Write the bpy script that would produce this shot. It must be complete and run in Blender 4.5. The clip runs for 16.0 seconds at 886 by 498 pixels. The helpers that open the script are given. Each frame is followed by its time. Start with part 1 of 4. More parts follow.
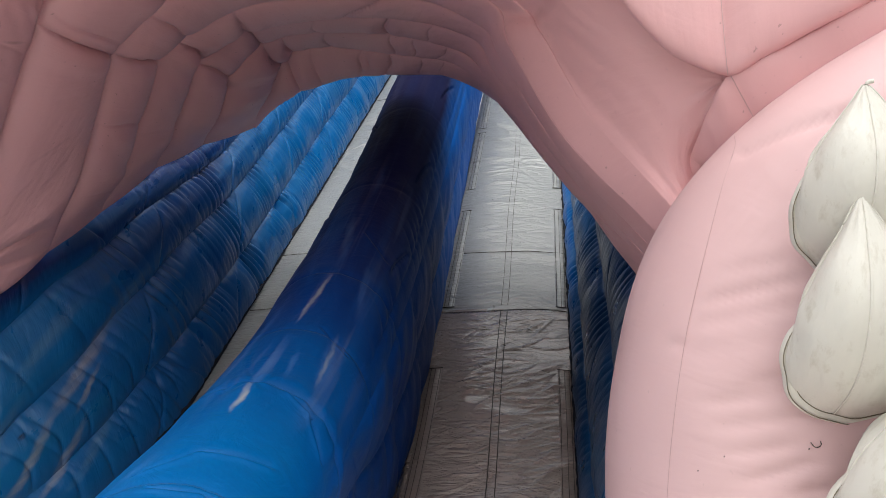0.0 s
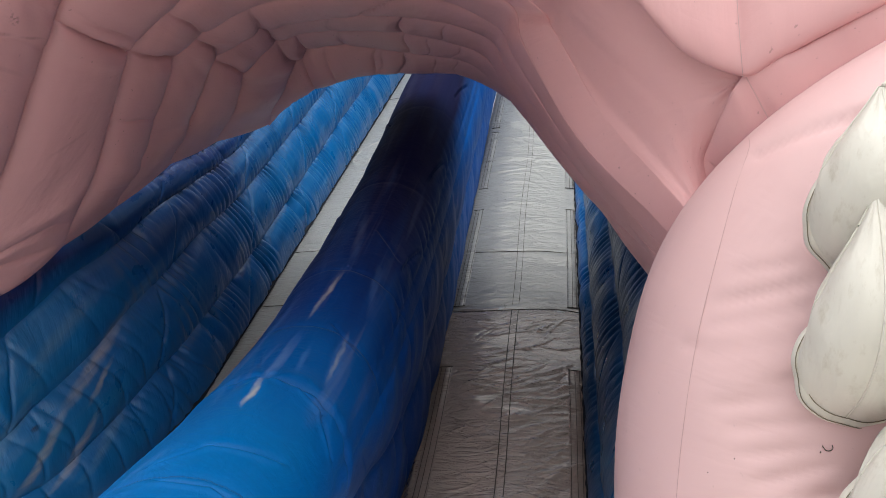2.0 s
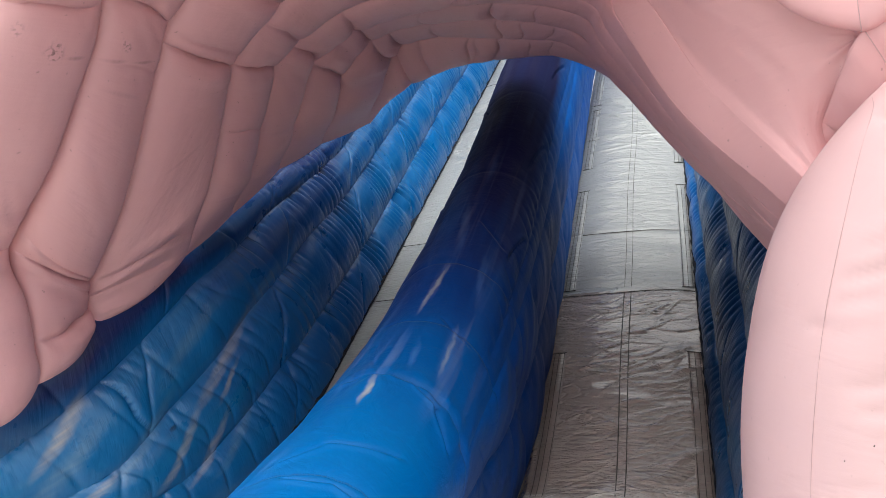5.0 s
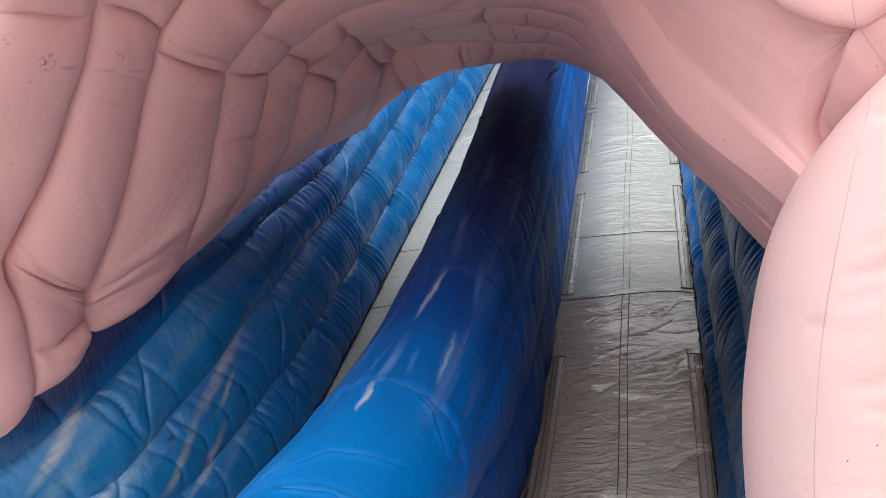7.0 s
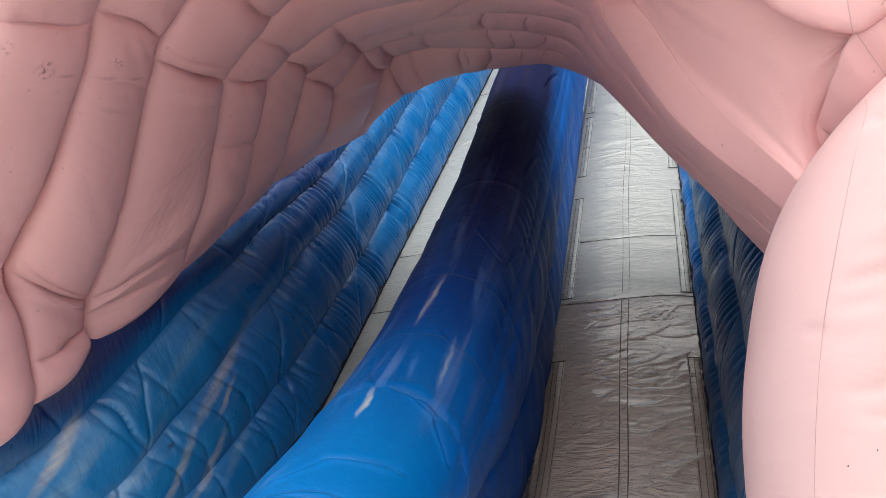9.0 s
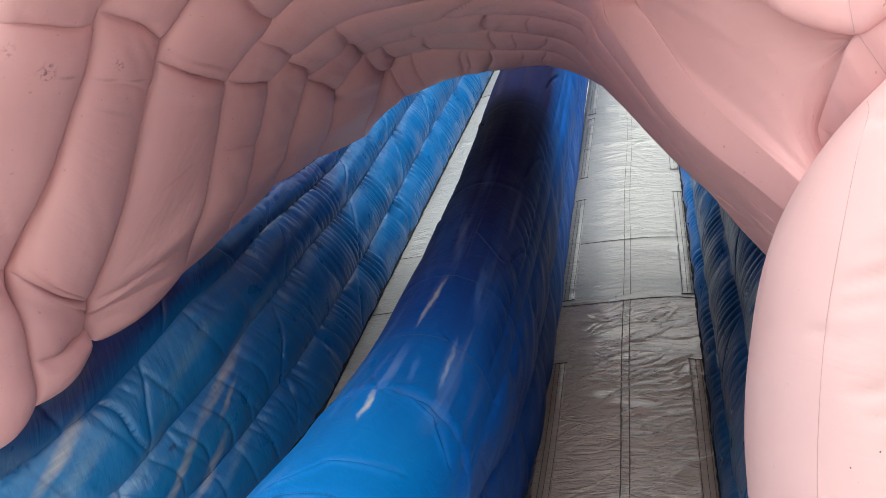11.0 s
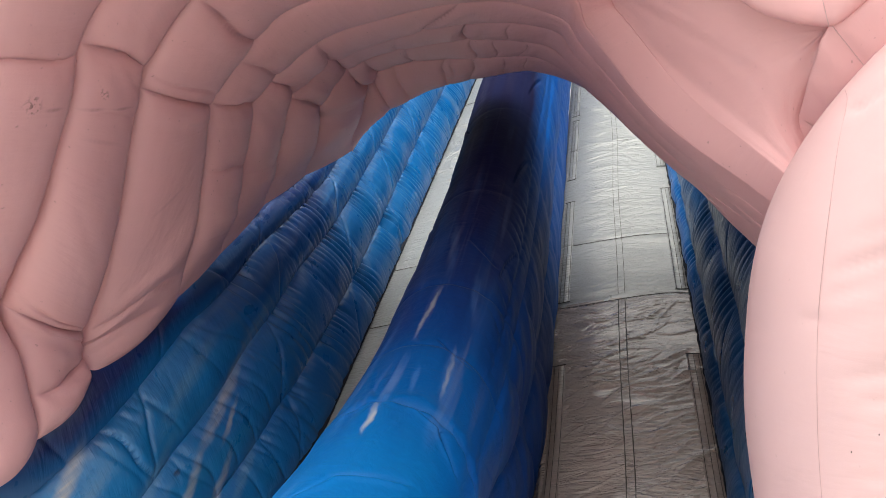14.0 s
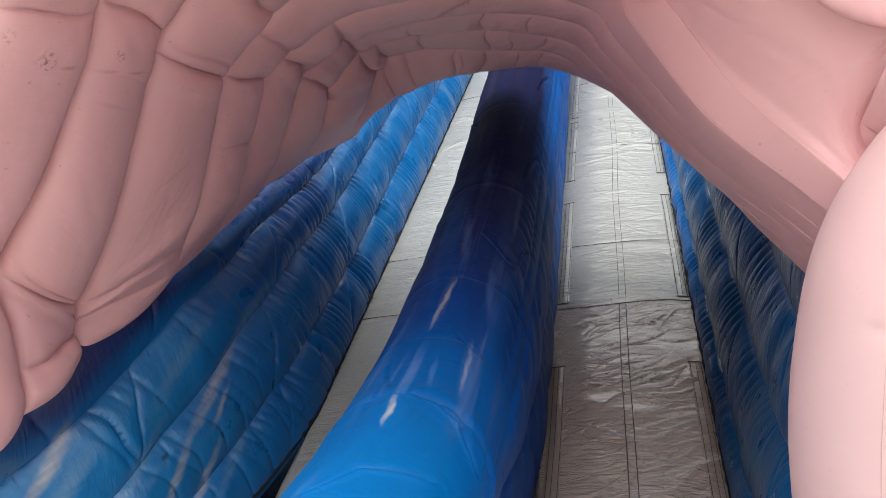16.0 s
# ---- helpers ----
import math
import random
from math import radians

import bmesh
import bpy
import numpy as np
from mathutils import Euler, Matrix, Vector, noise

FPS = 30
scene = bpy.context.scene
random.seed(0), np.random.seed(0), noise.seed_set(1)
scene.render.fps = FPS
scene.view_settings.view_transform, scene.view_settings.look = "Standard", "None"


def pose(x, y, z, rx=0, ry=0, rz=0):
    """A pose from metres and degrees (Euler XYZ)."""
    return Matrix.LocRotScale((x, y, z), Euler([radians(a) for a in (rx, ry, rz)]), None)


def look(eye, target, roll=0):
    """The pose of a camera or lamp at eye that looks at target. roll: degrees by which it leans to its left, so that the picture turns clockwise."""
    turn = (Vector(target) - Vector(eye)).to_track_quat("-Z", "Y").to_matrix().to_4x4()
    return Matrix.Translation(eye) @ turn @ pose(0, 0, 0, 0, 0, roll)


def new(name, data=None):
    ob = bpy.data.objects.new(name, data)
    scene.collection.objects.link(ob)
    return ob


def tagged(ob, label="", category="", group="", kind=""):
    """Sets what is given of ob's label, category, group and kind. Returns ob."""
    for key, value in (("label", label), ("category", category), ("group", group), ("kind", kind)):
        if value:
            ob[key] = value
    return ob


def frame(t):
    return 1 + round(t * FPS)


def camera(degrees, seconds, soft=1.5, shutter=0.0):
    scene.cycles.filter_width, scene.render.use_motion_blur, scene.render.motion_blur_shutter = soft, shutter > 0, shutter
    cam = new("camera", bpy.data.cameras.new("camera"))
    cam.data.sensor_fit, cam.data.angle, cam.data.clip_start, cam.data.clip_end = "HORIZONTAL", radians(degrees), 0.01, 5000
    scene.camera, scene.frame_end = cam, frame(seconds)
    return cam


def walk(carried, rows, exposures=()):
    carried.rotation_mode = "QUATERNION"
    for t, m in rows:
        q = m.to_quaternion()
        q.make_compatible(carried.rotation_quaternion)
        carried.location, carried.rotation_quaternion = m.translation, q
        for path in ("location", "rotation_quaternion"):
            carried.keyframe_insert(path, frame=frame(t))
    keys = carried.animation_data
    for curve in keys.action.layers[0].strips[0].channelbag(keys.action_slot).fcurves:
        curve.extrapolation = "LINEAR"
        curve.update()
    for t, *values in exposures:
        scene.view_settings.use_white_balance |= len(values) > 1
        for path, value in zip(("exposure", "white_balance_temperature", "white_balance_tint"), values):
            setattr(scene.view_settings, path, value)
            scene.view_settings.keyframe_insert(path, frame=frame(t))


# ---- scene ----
cam = camera(61.0, 16.0, soft=0.8)
PATH = [
    (0, (0.05, 0.034, 1.3), (-0.217, 2.015, 1.34), -0.1),
    (0.5, (0.052, 0.035, 1.296), (-0.218, 2.016, 1.338), -0.1),
    (1, (0.047, 0.03, 1.296), (-0.229, 2.011, 1.336), 0.1),
    (1.5, (0.049, 0.035, 1.299), (-0.235, 2.014, 1.335), 0.2),
    (2, (0.051, 0.031, 1.296), (-0.247, 2.008, 1.334), 0.6),
    (2.5, (0.068, 0.051, 1.301), (-0.256, 2.025, 1.279), 0.9),
    (3, (0.055, 0.022, 1.32), (-0.281, 1.993, 1.359), -1.1),
    (3.3, (0.055, 0.025, 1.312), (-0.345, 1.985, 1.258), -0.8),
    (3.4, (0.052, 0.033, 1.312), (-0.364, 1.986, 1.196), -0.4),
    (3.5, (0.062, 0.05, 1.303), (-0.379, 1.994, 1.148), 0.2),
    (4, (0.076, 0.063, 1.311), (-0.417, 1.986, 1.07), -3.9),
    (4.5, (0.068, 0.052, 1.308), (-0.451, 1.982, 1.224), -3.7),
    (5, (0.069, 0.055, 1.32), (-0.511, 1.969, 1.326), -2.9),
    (5.2, (0.07, 0.058, 1.318), (-0.5, 1.975, 1.329), -3.4),
    (7.5, (0.066, 0.072, 1.318), (-0.507, 1.988, 1.338), -3.8),
    (8, (0.071, 0.07, 1.32), (-0.503, 1.985, 1.34), -3.8),
    (8.5, (0.067, 0.07, 1.317), (-0.504, 1.986, 1.344), -3.8),
    (9, (0.068, 0.07, 1.325), (-0.502, 1.987, 1.356), -4.1),
    (11.5, (0.065, 0.072, 1.323), (-0.508, 1.988, 1.36), -4.1),
    (12, (0.062, 0.065, 1.314), (-0.511, 1.98, 1.348), -3.2),
    (12.5, (0.058, 0.066, 1.312), (-0.512, 1.983, 1.348), -3.2),
    (13, (0.066, 0.067, 1.323), (-0.508, 1.983, 1.359), -3.6),
    (13.5, (0.064, 0.068, 1.337), (-0.521, 1.98, 1.374), -5.1),
    (14, (0.069, 0.05, 1.328), (-0.482, 1.972, 1.385), -7.4),
    (14.5, (0.067, 0.045, 1.297), (-0.461, 1.971, 1.397), -6.9),
    (15, (0.071, 0.05, 1.302), (-0.452, 1.977, 1.402), -7.5),
    (15.5, (0.066, 0.067, 1.359), (-0.499, 1.983, 1.457), -7.3),
    (15.76, (-0.17, 0.098, 1.324), (-0.657, 2.037, 1.372), -4.4),
    (16, (-0.196, 0.101, 1.32), (-0.674, 2.043, 1.363), -4.1),
]
EXPOSURES = [(0, 0.02, 6350, 9.0), (3, 0.03, 6400, 9.0), (4, 0.22, 6300, 8.5), (4.5, 0.22, 6300, 8.5), (5, 0.46, 6300, 8.0), (9, 0.54, 6430, 7.0), (13, 0.52, 6550, 7.0), (14.5, 0.43, 6650, 8.0), (15.5, 0.34, 6700, 8.5), (16, 0.55, 6500, 8.0)]
walk(cam, [(t, look(eye, target, roll)) for t, eye, target, roll in PATH], EXPOSURES)

# ---- world and sun ----
SUN_ELEV, SUN_TURN = radians(70), radians(182)
world = bpy.data.worlds.new("overcast_sky")
scene.world = world
world.use_nodes = True
wn = world.node_tree
sky = wn.nodes.new("ShaderNodeTexSky")
sky.sky_type = "NISHITA"
sky.sun_disc = False
sky.sun_elevation, sky.sun_rotation = SUN_ELEV, SUN_TURN
sky.air_density, sky.dust_density, sky.ozone_density = 1.0, 4.0, 1.0
hsv = wn.nodes.new("ShaderNodeHueSaturation")
hsv.inputs["Saturation"].default_value = 0.15
wn.links.new(sky.outputs[0], hsv.inputs["Color"])
wn.links.new(hsv.outputs[0], wn.nodes["Background"].inputs[0])
wn.nodes["Background"].inputs[1].default_value = 0.185
sun = new("sun", bpy.data.lights.new("sun", "SUN"))
sun.data.energy, sun.data.angle, sun.data.color = 1.7, radians(90), (1.0, 0.96, 0.9)
sun_dir = Vector((math.sin(SUN_TURN) * math.cos(SUN_ELEV), math.cos(SUN_TURN) * math.cos(SUN_ELEV), math.sin(SUN_ELEV)))
sun.matrix_world = look(sun_dir * 30, (0, 0, 0))


# ---- materials ----
class Mat:
    """A small node builder over Principled."""

    def __init__(self, name, rough=0.5, coat=0.0):
        self.m = bpy.data.materials.new(name)
        self.m.use_nodes = True
        self.t = self.m.node_tree
        self.b = self.t.nodes["Principled BSDF"]
        self.b.inputs["Roughness"].default_value = rough
        self.b.inputs["Coat Weight"].default_value = coat
        self.b.inputs["Coat Roughness"].default_value = 0.2

    def node(self, kind, **ins):
        n = self.t.nodes.new(kind)
        for k, v in ins.items():
            self.put(n, k.replace("_", " "), v)
        return n

    def put(self, n, k, v):
        if hasattr(v, "is_output"):
            self.t.links.new(v, n.inputs[k])
        else:
            n.inputs[k].default_value = v

    def math(self, op, a, b=0.0, c=None):
        n = self.t.nodes.new("ShaderNodeMath")
        n.operation = op
        self.put(n, 0, a)
        self.put(n, 1, b)
        if c is not None:
            self.put(n, 2, c)
        return n.outputs[0]

    def uv(self):
        return self.t.nodes.new("ShaderNodeUVMap").outputs[0]

    def split(self, v):
        n = self.node("ShaderNodeSeparateXYZ", Vector=v)
        return n.outputs[0], n.outputs[1]

    def scaled(self, v, sx, sy, ox=0.0, oy=0.0):
        n = self.node("ShaderNodeMapping", Vector=v)
        n.inputs["Scale"].default_value = (sx, sy, 1)
        n.inputs["Location"].default_value = (ox, oy, 0)
        return n.outputs[0]

    def noise(self, v, scale, detail=4.0, rough=0.55, distort=0.0):
        return self.node("ShaderNodeTexNoise", Vector=v, Scale=scale, Detail=detail, Roughness=rough, Distortion=distort).outputs[0]

    def ramp(self, fac, *stops):
        n = self.node("ShaderNodeValToRGB", Fac=fac)
        e = n.color_ramp.elements
        while len(e) < len(stops):
            e.new(0.5)
        for el, (p, c) in zip(e, stops):
            el.position = p
            el.color = (*c, 1) if isinstance(c, tuple) else (c, c, c, 1)
        return n.outputs[0]

    def mix(self, fac, a, b, mode="MIX"):
        n = self.t.nodes.new("ShaderNodeMix")
        n.data_type, n.blend_type = "RGBA", mode
        self.put(n, 0, fac)
        for i, v in ((6, a), (7, b)):
            self.put(n, i, (*v, 1) if isinstance(v, tuple) else v)
        return n.outputs[2]

    def bump(self, *layers):
        last = None
        for h, strength, dist in layers:
            n = self.node("ShaderNodeBump", Height=h, Strength=strength, Distance=dist)
            if last is not None:
                self.put(n, "Normal", last)
            last = n.outputs[0]
        self.put(self.b, "Normal", last)

    def color(self, c):
        self.put(self.b, "Base Color", (*c, 1) if isinstance(c, tuple) else c)
        return self.m


def streaks(k, uv, a, b, off, lo, hi):
    return k.ramp(k.noise(k.scaled(uv, a, b, off, off * 0.7), 1.0, 2.5, 0.5, 0.35), (lo, 0.0), (hi, 1.0))


def brush(k, uv, marks, seed=0.0):
    """Soft-ended airbrush strokes, each from (u0, v0) to (u1, v1) with a half width and a strength."""
    ju = k.math("MULTIPLY_ADD", k.noise(k.scaled(uv, 7.0, 7.0, seed), 1.0, 3), 0.05, -0.025)
    u, v = k.split(uv)
    v = k.math("ADD", v, ju)
    last = None
    for u0, v0, u1, v1, w, most in marks:
        half = math.hypot(u1 - u0, v1 - v0) / 2 * 1.15
        ca, sa = (u1 - u0) / half / 2 * 1.15, (v1 - v0) / half / 2 * 1.15
        du, dv = k.math("SUBTRACT", u, (u0 + u1) / 2), k.math("SUBTRACT", v, (v0 + v1) / 2)
        a = k.math("MULTIPLY_ADD", du, ca / half, k.math("MULTIPLY", dv, sa / half))
        b = k.math("MULTIPLY_ADD", dv, ca / w, k.math("MULTIPLY", du, -sa / w))
        r = k.math("MULTIPLY_ADD", a, a, k.math("MULTIPLY", b, b))
        f = k.math("MULTIPLY", k.math("POWER", k.math("MAXIMUM", k.math("SUBTRACT", 1.0, r), 0.0), 1.6), most)
        last = f if last is None else k.math("MAXIMUM", last, f)
    fine = k.ramp(k.noise(k.scaled(uv, 3.0, 45.0, seed), 1.0, 3), (0.3, 0.45), (0.6, 1.0))
    return k.math("MULTIPLY", last, fine)


RIB_SMUDGES = [(2.12, 0.22, 2.02, 0.255, 0.05, 0.8), (4.93, 0.985, 4.88, 1.05, 0.03, 0.6), (2.19, 0.06, 2.1, 0.1, 0.03, 0.5)]
RIB_SMEARS = [(2.048, 0.28, 2.05, 0.4, 0.012, 0.6), (4.815, 0.92, 4.836, 1.06, 0.014, 0.45), (4.836, 1.08, 4.853, 1.23, 0.012, 0.7), (4.66, 0.95, 4.66, 1.2, 0.02, 0.25), (7.0, 2.0, 7.0, 2.3, 0.02, 0.3)]


def vinyl_pink(name="pink_vinyl", c1=(0.64, 0.345, 0.345), c2=(0.72, 0.405, 0.405), dirt=1.0):
    k = Mat(name, 0.5, 0.0)
    uv = k.uv()
    broad = k.noise(uv, 1.3, 3)
    grime = k.ramp(k.noise(uv, 7.0, 6, 0.7), (0.62, 0.0), (0.8, 1.0))
    specks = k.ramp(k.noise(uv, 38.0, 2, 0.5), (0.71, 0.0), (0.75, 1.0))
    c = k.mix(broad, c1, c2)
    c = k.mix(k.math("MULTIPLY", grime, 0.25 * dirt), c, (0.5, 0.3, 0.25))
    c = k.mix(k.math("MULTIPLY", specks, 0.4 * dirt), c, (0.2, 0.12, 0.1))
    spots = k.math("MULTIPLY", brush(k, uv, RIB_SMUDGES, 6.0), k.ramp(k.noise(uv, 45.0, 3, 0.6), (0.5, 0.0), (0.58, 1.0)))
    c = k.mix(spots, c, (0.09, 0.05, 0.04))
    c = k.mix(brush(k, uv, RIB_SMEARS, 7.0), c, (0.36, 0.19, 0.17))
    k.put(k.b, "Roughness", k.math("MULTIPLY_ADD", k.noise(uv, 5.0, 3), 0.2, 0.4))
    folds = k.noise(uv, 4.5, 2.5, 0.5, 0.15)
    cross = k.noise(k.scaled(uv, 15.0, 3.0), 1.0, 3, 0.5, 0.3)
    k.bump((folds, 0.3, 0.03), (cross, 0.3, 0.012), (k.noise(k.scaled(uv, 5.0, 16.0), 1.0, 3, 0.5, 0.3), 0.16, 0.010), (k.noise(uv, 420.0, 2), 0.15, 0.002))
    return k.color(c)


DIVIDER_CREAM = [(4.12, 0.035, 3.6, -0.01, 0.018, 0.6), (3.03, 0.008, 2.78, 0.022, 0.02, 0.75), (3.6, 0.215, 3.15, 0.25, 0.016, 0.35)]
DIVIDER_PALE = [(3.6, 0.21, 3.15, 0.255, 0.04, 0.6), (4.85, -0.015, 4.25, 0.055, 0.035, 0.55), (4.3, 0.2, 3.85, 0.25, 0.028, 0.5), (3.36, 0.09, 3.1, 0.115, 0.02, 0.5),
                (3.9, -0.15, 3.4, -0.2, 0.03, 0.4), (3.5, -0.22, 3.08, -0.26, 0.03, 0.45), (2.5, -0.1, 2.3, -0.16, 0.03, 0.4), (5.6, 0.03, 5.1, 0.05, 0.03, 0.25)]
WALL_TAN = [(3.64, 0.92, 3.3, 0.73, 0.045, 0.62), (4.76, 0.62, 4.1, 0.50, 0.04, 0.5), (4.2, 0.53, 3.82, 0.31, 0.038, 0.6), (4.38, 0.41, 3.98, 0.2, 0.035, 0.5), (3.7, 0.6, 3.4, 0.45, 0.04, 0.4), (4.55, 0.52, 4.3, 0.45, 0.02, 0.5)]
WALL_PALE = [(3.7, 0.8, 3.2, 0.6, 0.06, 0.5), (4.6, 0.8, 3.9, 0.7, 0.05, 0.35), (4.1, 0.66, 3.5, 0.5, 0.05, 0.45), (5.2, 0.66, 4.6, 0.6, 0.05, 0.35), (4.6, 0.33, 4.1, 0.15, 0.04, 0.35)]


def vinyl_divider():
    k = Mat("airbrushed_shaded_blue_vinyl", 0.34, 0.0)
    uv = k.uv()
    u, v = k.split(uv)
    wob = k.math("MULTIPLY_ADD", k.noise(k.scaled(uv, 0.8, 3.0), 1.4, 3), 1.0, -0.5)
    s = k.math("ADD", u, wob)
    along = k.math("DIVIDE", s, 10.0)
    # Airbrushed blue to black, the dark end holding some tunnel shade too.
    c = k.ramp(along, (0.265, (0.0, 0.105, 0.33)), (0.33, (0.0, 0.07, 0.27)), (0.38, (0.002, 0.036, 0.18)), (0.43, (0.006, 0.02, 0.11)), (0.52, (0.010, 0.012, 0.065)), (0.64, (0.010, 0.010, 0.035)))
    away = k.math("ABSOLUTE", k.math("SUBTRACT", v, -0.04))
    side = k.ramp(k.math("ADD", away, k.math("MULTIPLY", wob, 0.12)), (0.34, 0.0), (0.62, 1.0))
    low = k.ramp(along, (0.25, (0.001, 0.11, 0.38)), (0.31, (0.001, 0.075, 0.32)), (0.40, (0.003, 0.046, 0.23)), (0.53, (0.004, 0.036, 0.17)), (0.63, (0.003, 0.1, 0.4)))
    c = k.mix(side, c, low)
    # Gloss fades up the tube to keep the sky's reflection off it.
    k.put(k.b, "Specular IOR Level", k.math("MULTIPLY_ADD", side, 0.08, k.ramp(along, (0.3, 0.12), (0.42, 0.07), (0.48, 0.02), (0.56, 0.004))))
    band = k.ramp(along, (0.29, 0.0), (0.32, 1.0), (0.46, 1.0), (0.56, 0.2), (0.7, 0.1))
    for a, b, off, lo, hi, tint, most in ((0.75, 11.0, 3.1, 0.6, 0.78, (0.34, 0.33, 0.36), 0.2), (0.9, 15.0, 9.0, 0.58, 0.78, (0.2, 0.28, 0.45), 0.25), (0.6, 6.0, 5.5, 0.5, 0.75, (0.01, 0.1, 0.34), 0.4)):
        st = k.math("MULTIPLY", k.math("MULTIPLY", streaks(k, uv, a, b, off, lo, hi), band), k.math("SUBTRACT", 1.0, side))
        c = k.mix(k.math("MULTIPLY", st, most), c, tint)
    c = k.mix(k.math("MULTIPLY", brush(k, uv, DIVIDER_PALE, 2.0), 0.45), c, (0.12, 0.23, 0.45))
    c = k.mix(brush(k, uv, DIVIDER_CREAM, 4.0), c, (0.42, 0.42, 0.35))
    k.put(k.b, "Roughness", k.math("ADD", k.math("MULTIPLY_ADD", k.noise(uv, 6.0, 4), 0.25, 0.28), k.math("MULTIPLY", side, 0.08)))
    k.bump((k.noise(uv, 7.0, 4, 0.6, 0.8), 0.25, 0.025), (k.noise(k.scaled(uv, 24.0, 5.0), 1.0, 3, 0.5, 0.8), 0.2, 0.010), (k.noise(uv, 380.0, 2), 0.06, 0.002))
    return k.color(c)


def vinyl_wall(name="blue_wall_vinyl", dark=False):
    k = Mat(name, 0.36, 0.0)
    uv = k.uv()
    u, v = k.split(uv)
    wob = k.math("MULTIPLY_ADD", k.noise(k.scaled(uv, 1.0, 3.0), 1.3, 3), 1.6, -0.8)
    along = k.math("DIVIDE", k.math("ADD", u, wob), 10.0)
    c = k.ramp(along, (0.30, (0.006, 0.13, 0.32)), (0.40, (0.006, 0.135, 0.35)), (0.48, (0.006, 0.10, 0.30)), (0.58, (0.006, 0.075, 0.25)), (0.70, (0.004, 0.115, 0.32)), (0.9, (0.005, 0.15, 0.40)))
    # Darker ramp puts the shade beneath the tunnel's flank into the colour.
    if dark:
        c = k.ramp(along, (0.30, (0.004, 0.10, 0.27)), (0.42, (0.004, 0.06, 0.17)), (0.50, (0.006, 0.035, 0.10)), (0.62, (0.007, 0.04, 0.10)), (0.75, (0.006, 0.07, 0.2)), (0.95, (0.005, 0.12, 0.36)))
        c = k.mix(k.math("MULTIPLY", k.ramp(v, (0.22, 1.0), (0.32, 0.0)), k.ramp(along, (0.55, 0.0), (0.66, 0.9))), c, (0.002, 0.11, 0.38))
    # Navy on the uppermost tube, giving way to blue farther up the slope.
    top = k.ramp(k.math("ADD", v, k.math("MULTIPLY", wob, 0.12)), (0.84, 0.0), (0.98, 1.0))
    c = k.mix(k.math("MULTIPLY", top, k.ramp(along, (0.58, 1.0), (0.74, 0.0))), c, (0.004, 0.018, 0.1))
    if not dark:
        # More navy on the upper tubes around mid slope.
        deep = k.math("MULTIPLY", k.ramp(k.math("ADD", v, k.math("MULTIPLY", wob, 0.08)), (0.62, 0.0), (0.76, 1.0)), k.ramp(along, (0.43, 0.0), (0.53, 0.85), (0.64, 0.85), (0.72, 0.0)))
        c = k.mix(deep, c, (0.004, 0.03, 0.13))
    pale = k.math("MULTIPLY", streaks(k, uv, 0.8, 9.0, 5.2, 0.54, 0.74), k.ramp(along, (0.26, 1.0), (0.44, 0.9), (0.58, 0.0)))
    if not dark:
        c = k.mix(k.math("MULTIPLY", pale, 0.18), c, (0.2, 0.27, 0.32))
        c = k.mix(brush(k, uv, WALL_PALE, 1.0), c, (0.16, 0.27, 0.36))
        c = k.mix(brush(k, uv, WALL_TAN, 3.0), c, (0.46, 0.40, 0.31))
        c = k.mix(brush(k, uv, [(4.03, 0.52, 3.97, 0.535, 0.014, 1.0)], 5.0), c, (0.006, 0.012, 0.03))
    teal = streaks(k, uv, 0.7, 4.0, 1.7, 0.5, 0.7)
    c = k.mix(k.math("MULTIPLY", teal, k.ramp(along, (0.34, 0.5), (0.55, 0.1))), c, (0.02, 0.15, 0.27))
    mist = k.math("MULTIPLY", streaks(k, uv, 1.5, 9.0, 7.7, 0.5, 0.72), k.ramp(along, (0.58, 0.0), (0.72, 0.5)))
    c = k.mix(mist, c, (0.05, 0.22, 0.48))
    k.put(k.b, "Roughness", k.math("MULTIPLY_ADD", k.noise(uv, 6.0, 4), 0.2, 0.2))
    k.bump((k.noise(k.scaled(uv, 5.0, 4.0), 1.0, 3, 0.5, 0.3), 0.4, 0.03), (k.noise(k.scaled(uv, 34.0, 7.0), 1.0, 3, 0.5, 0.4), 0.3, 0.012), (k.noise(uv, 380.0, 2), 0.06, 0.002))
    return k.color(c)


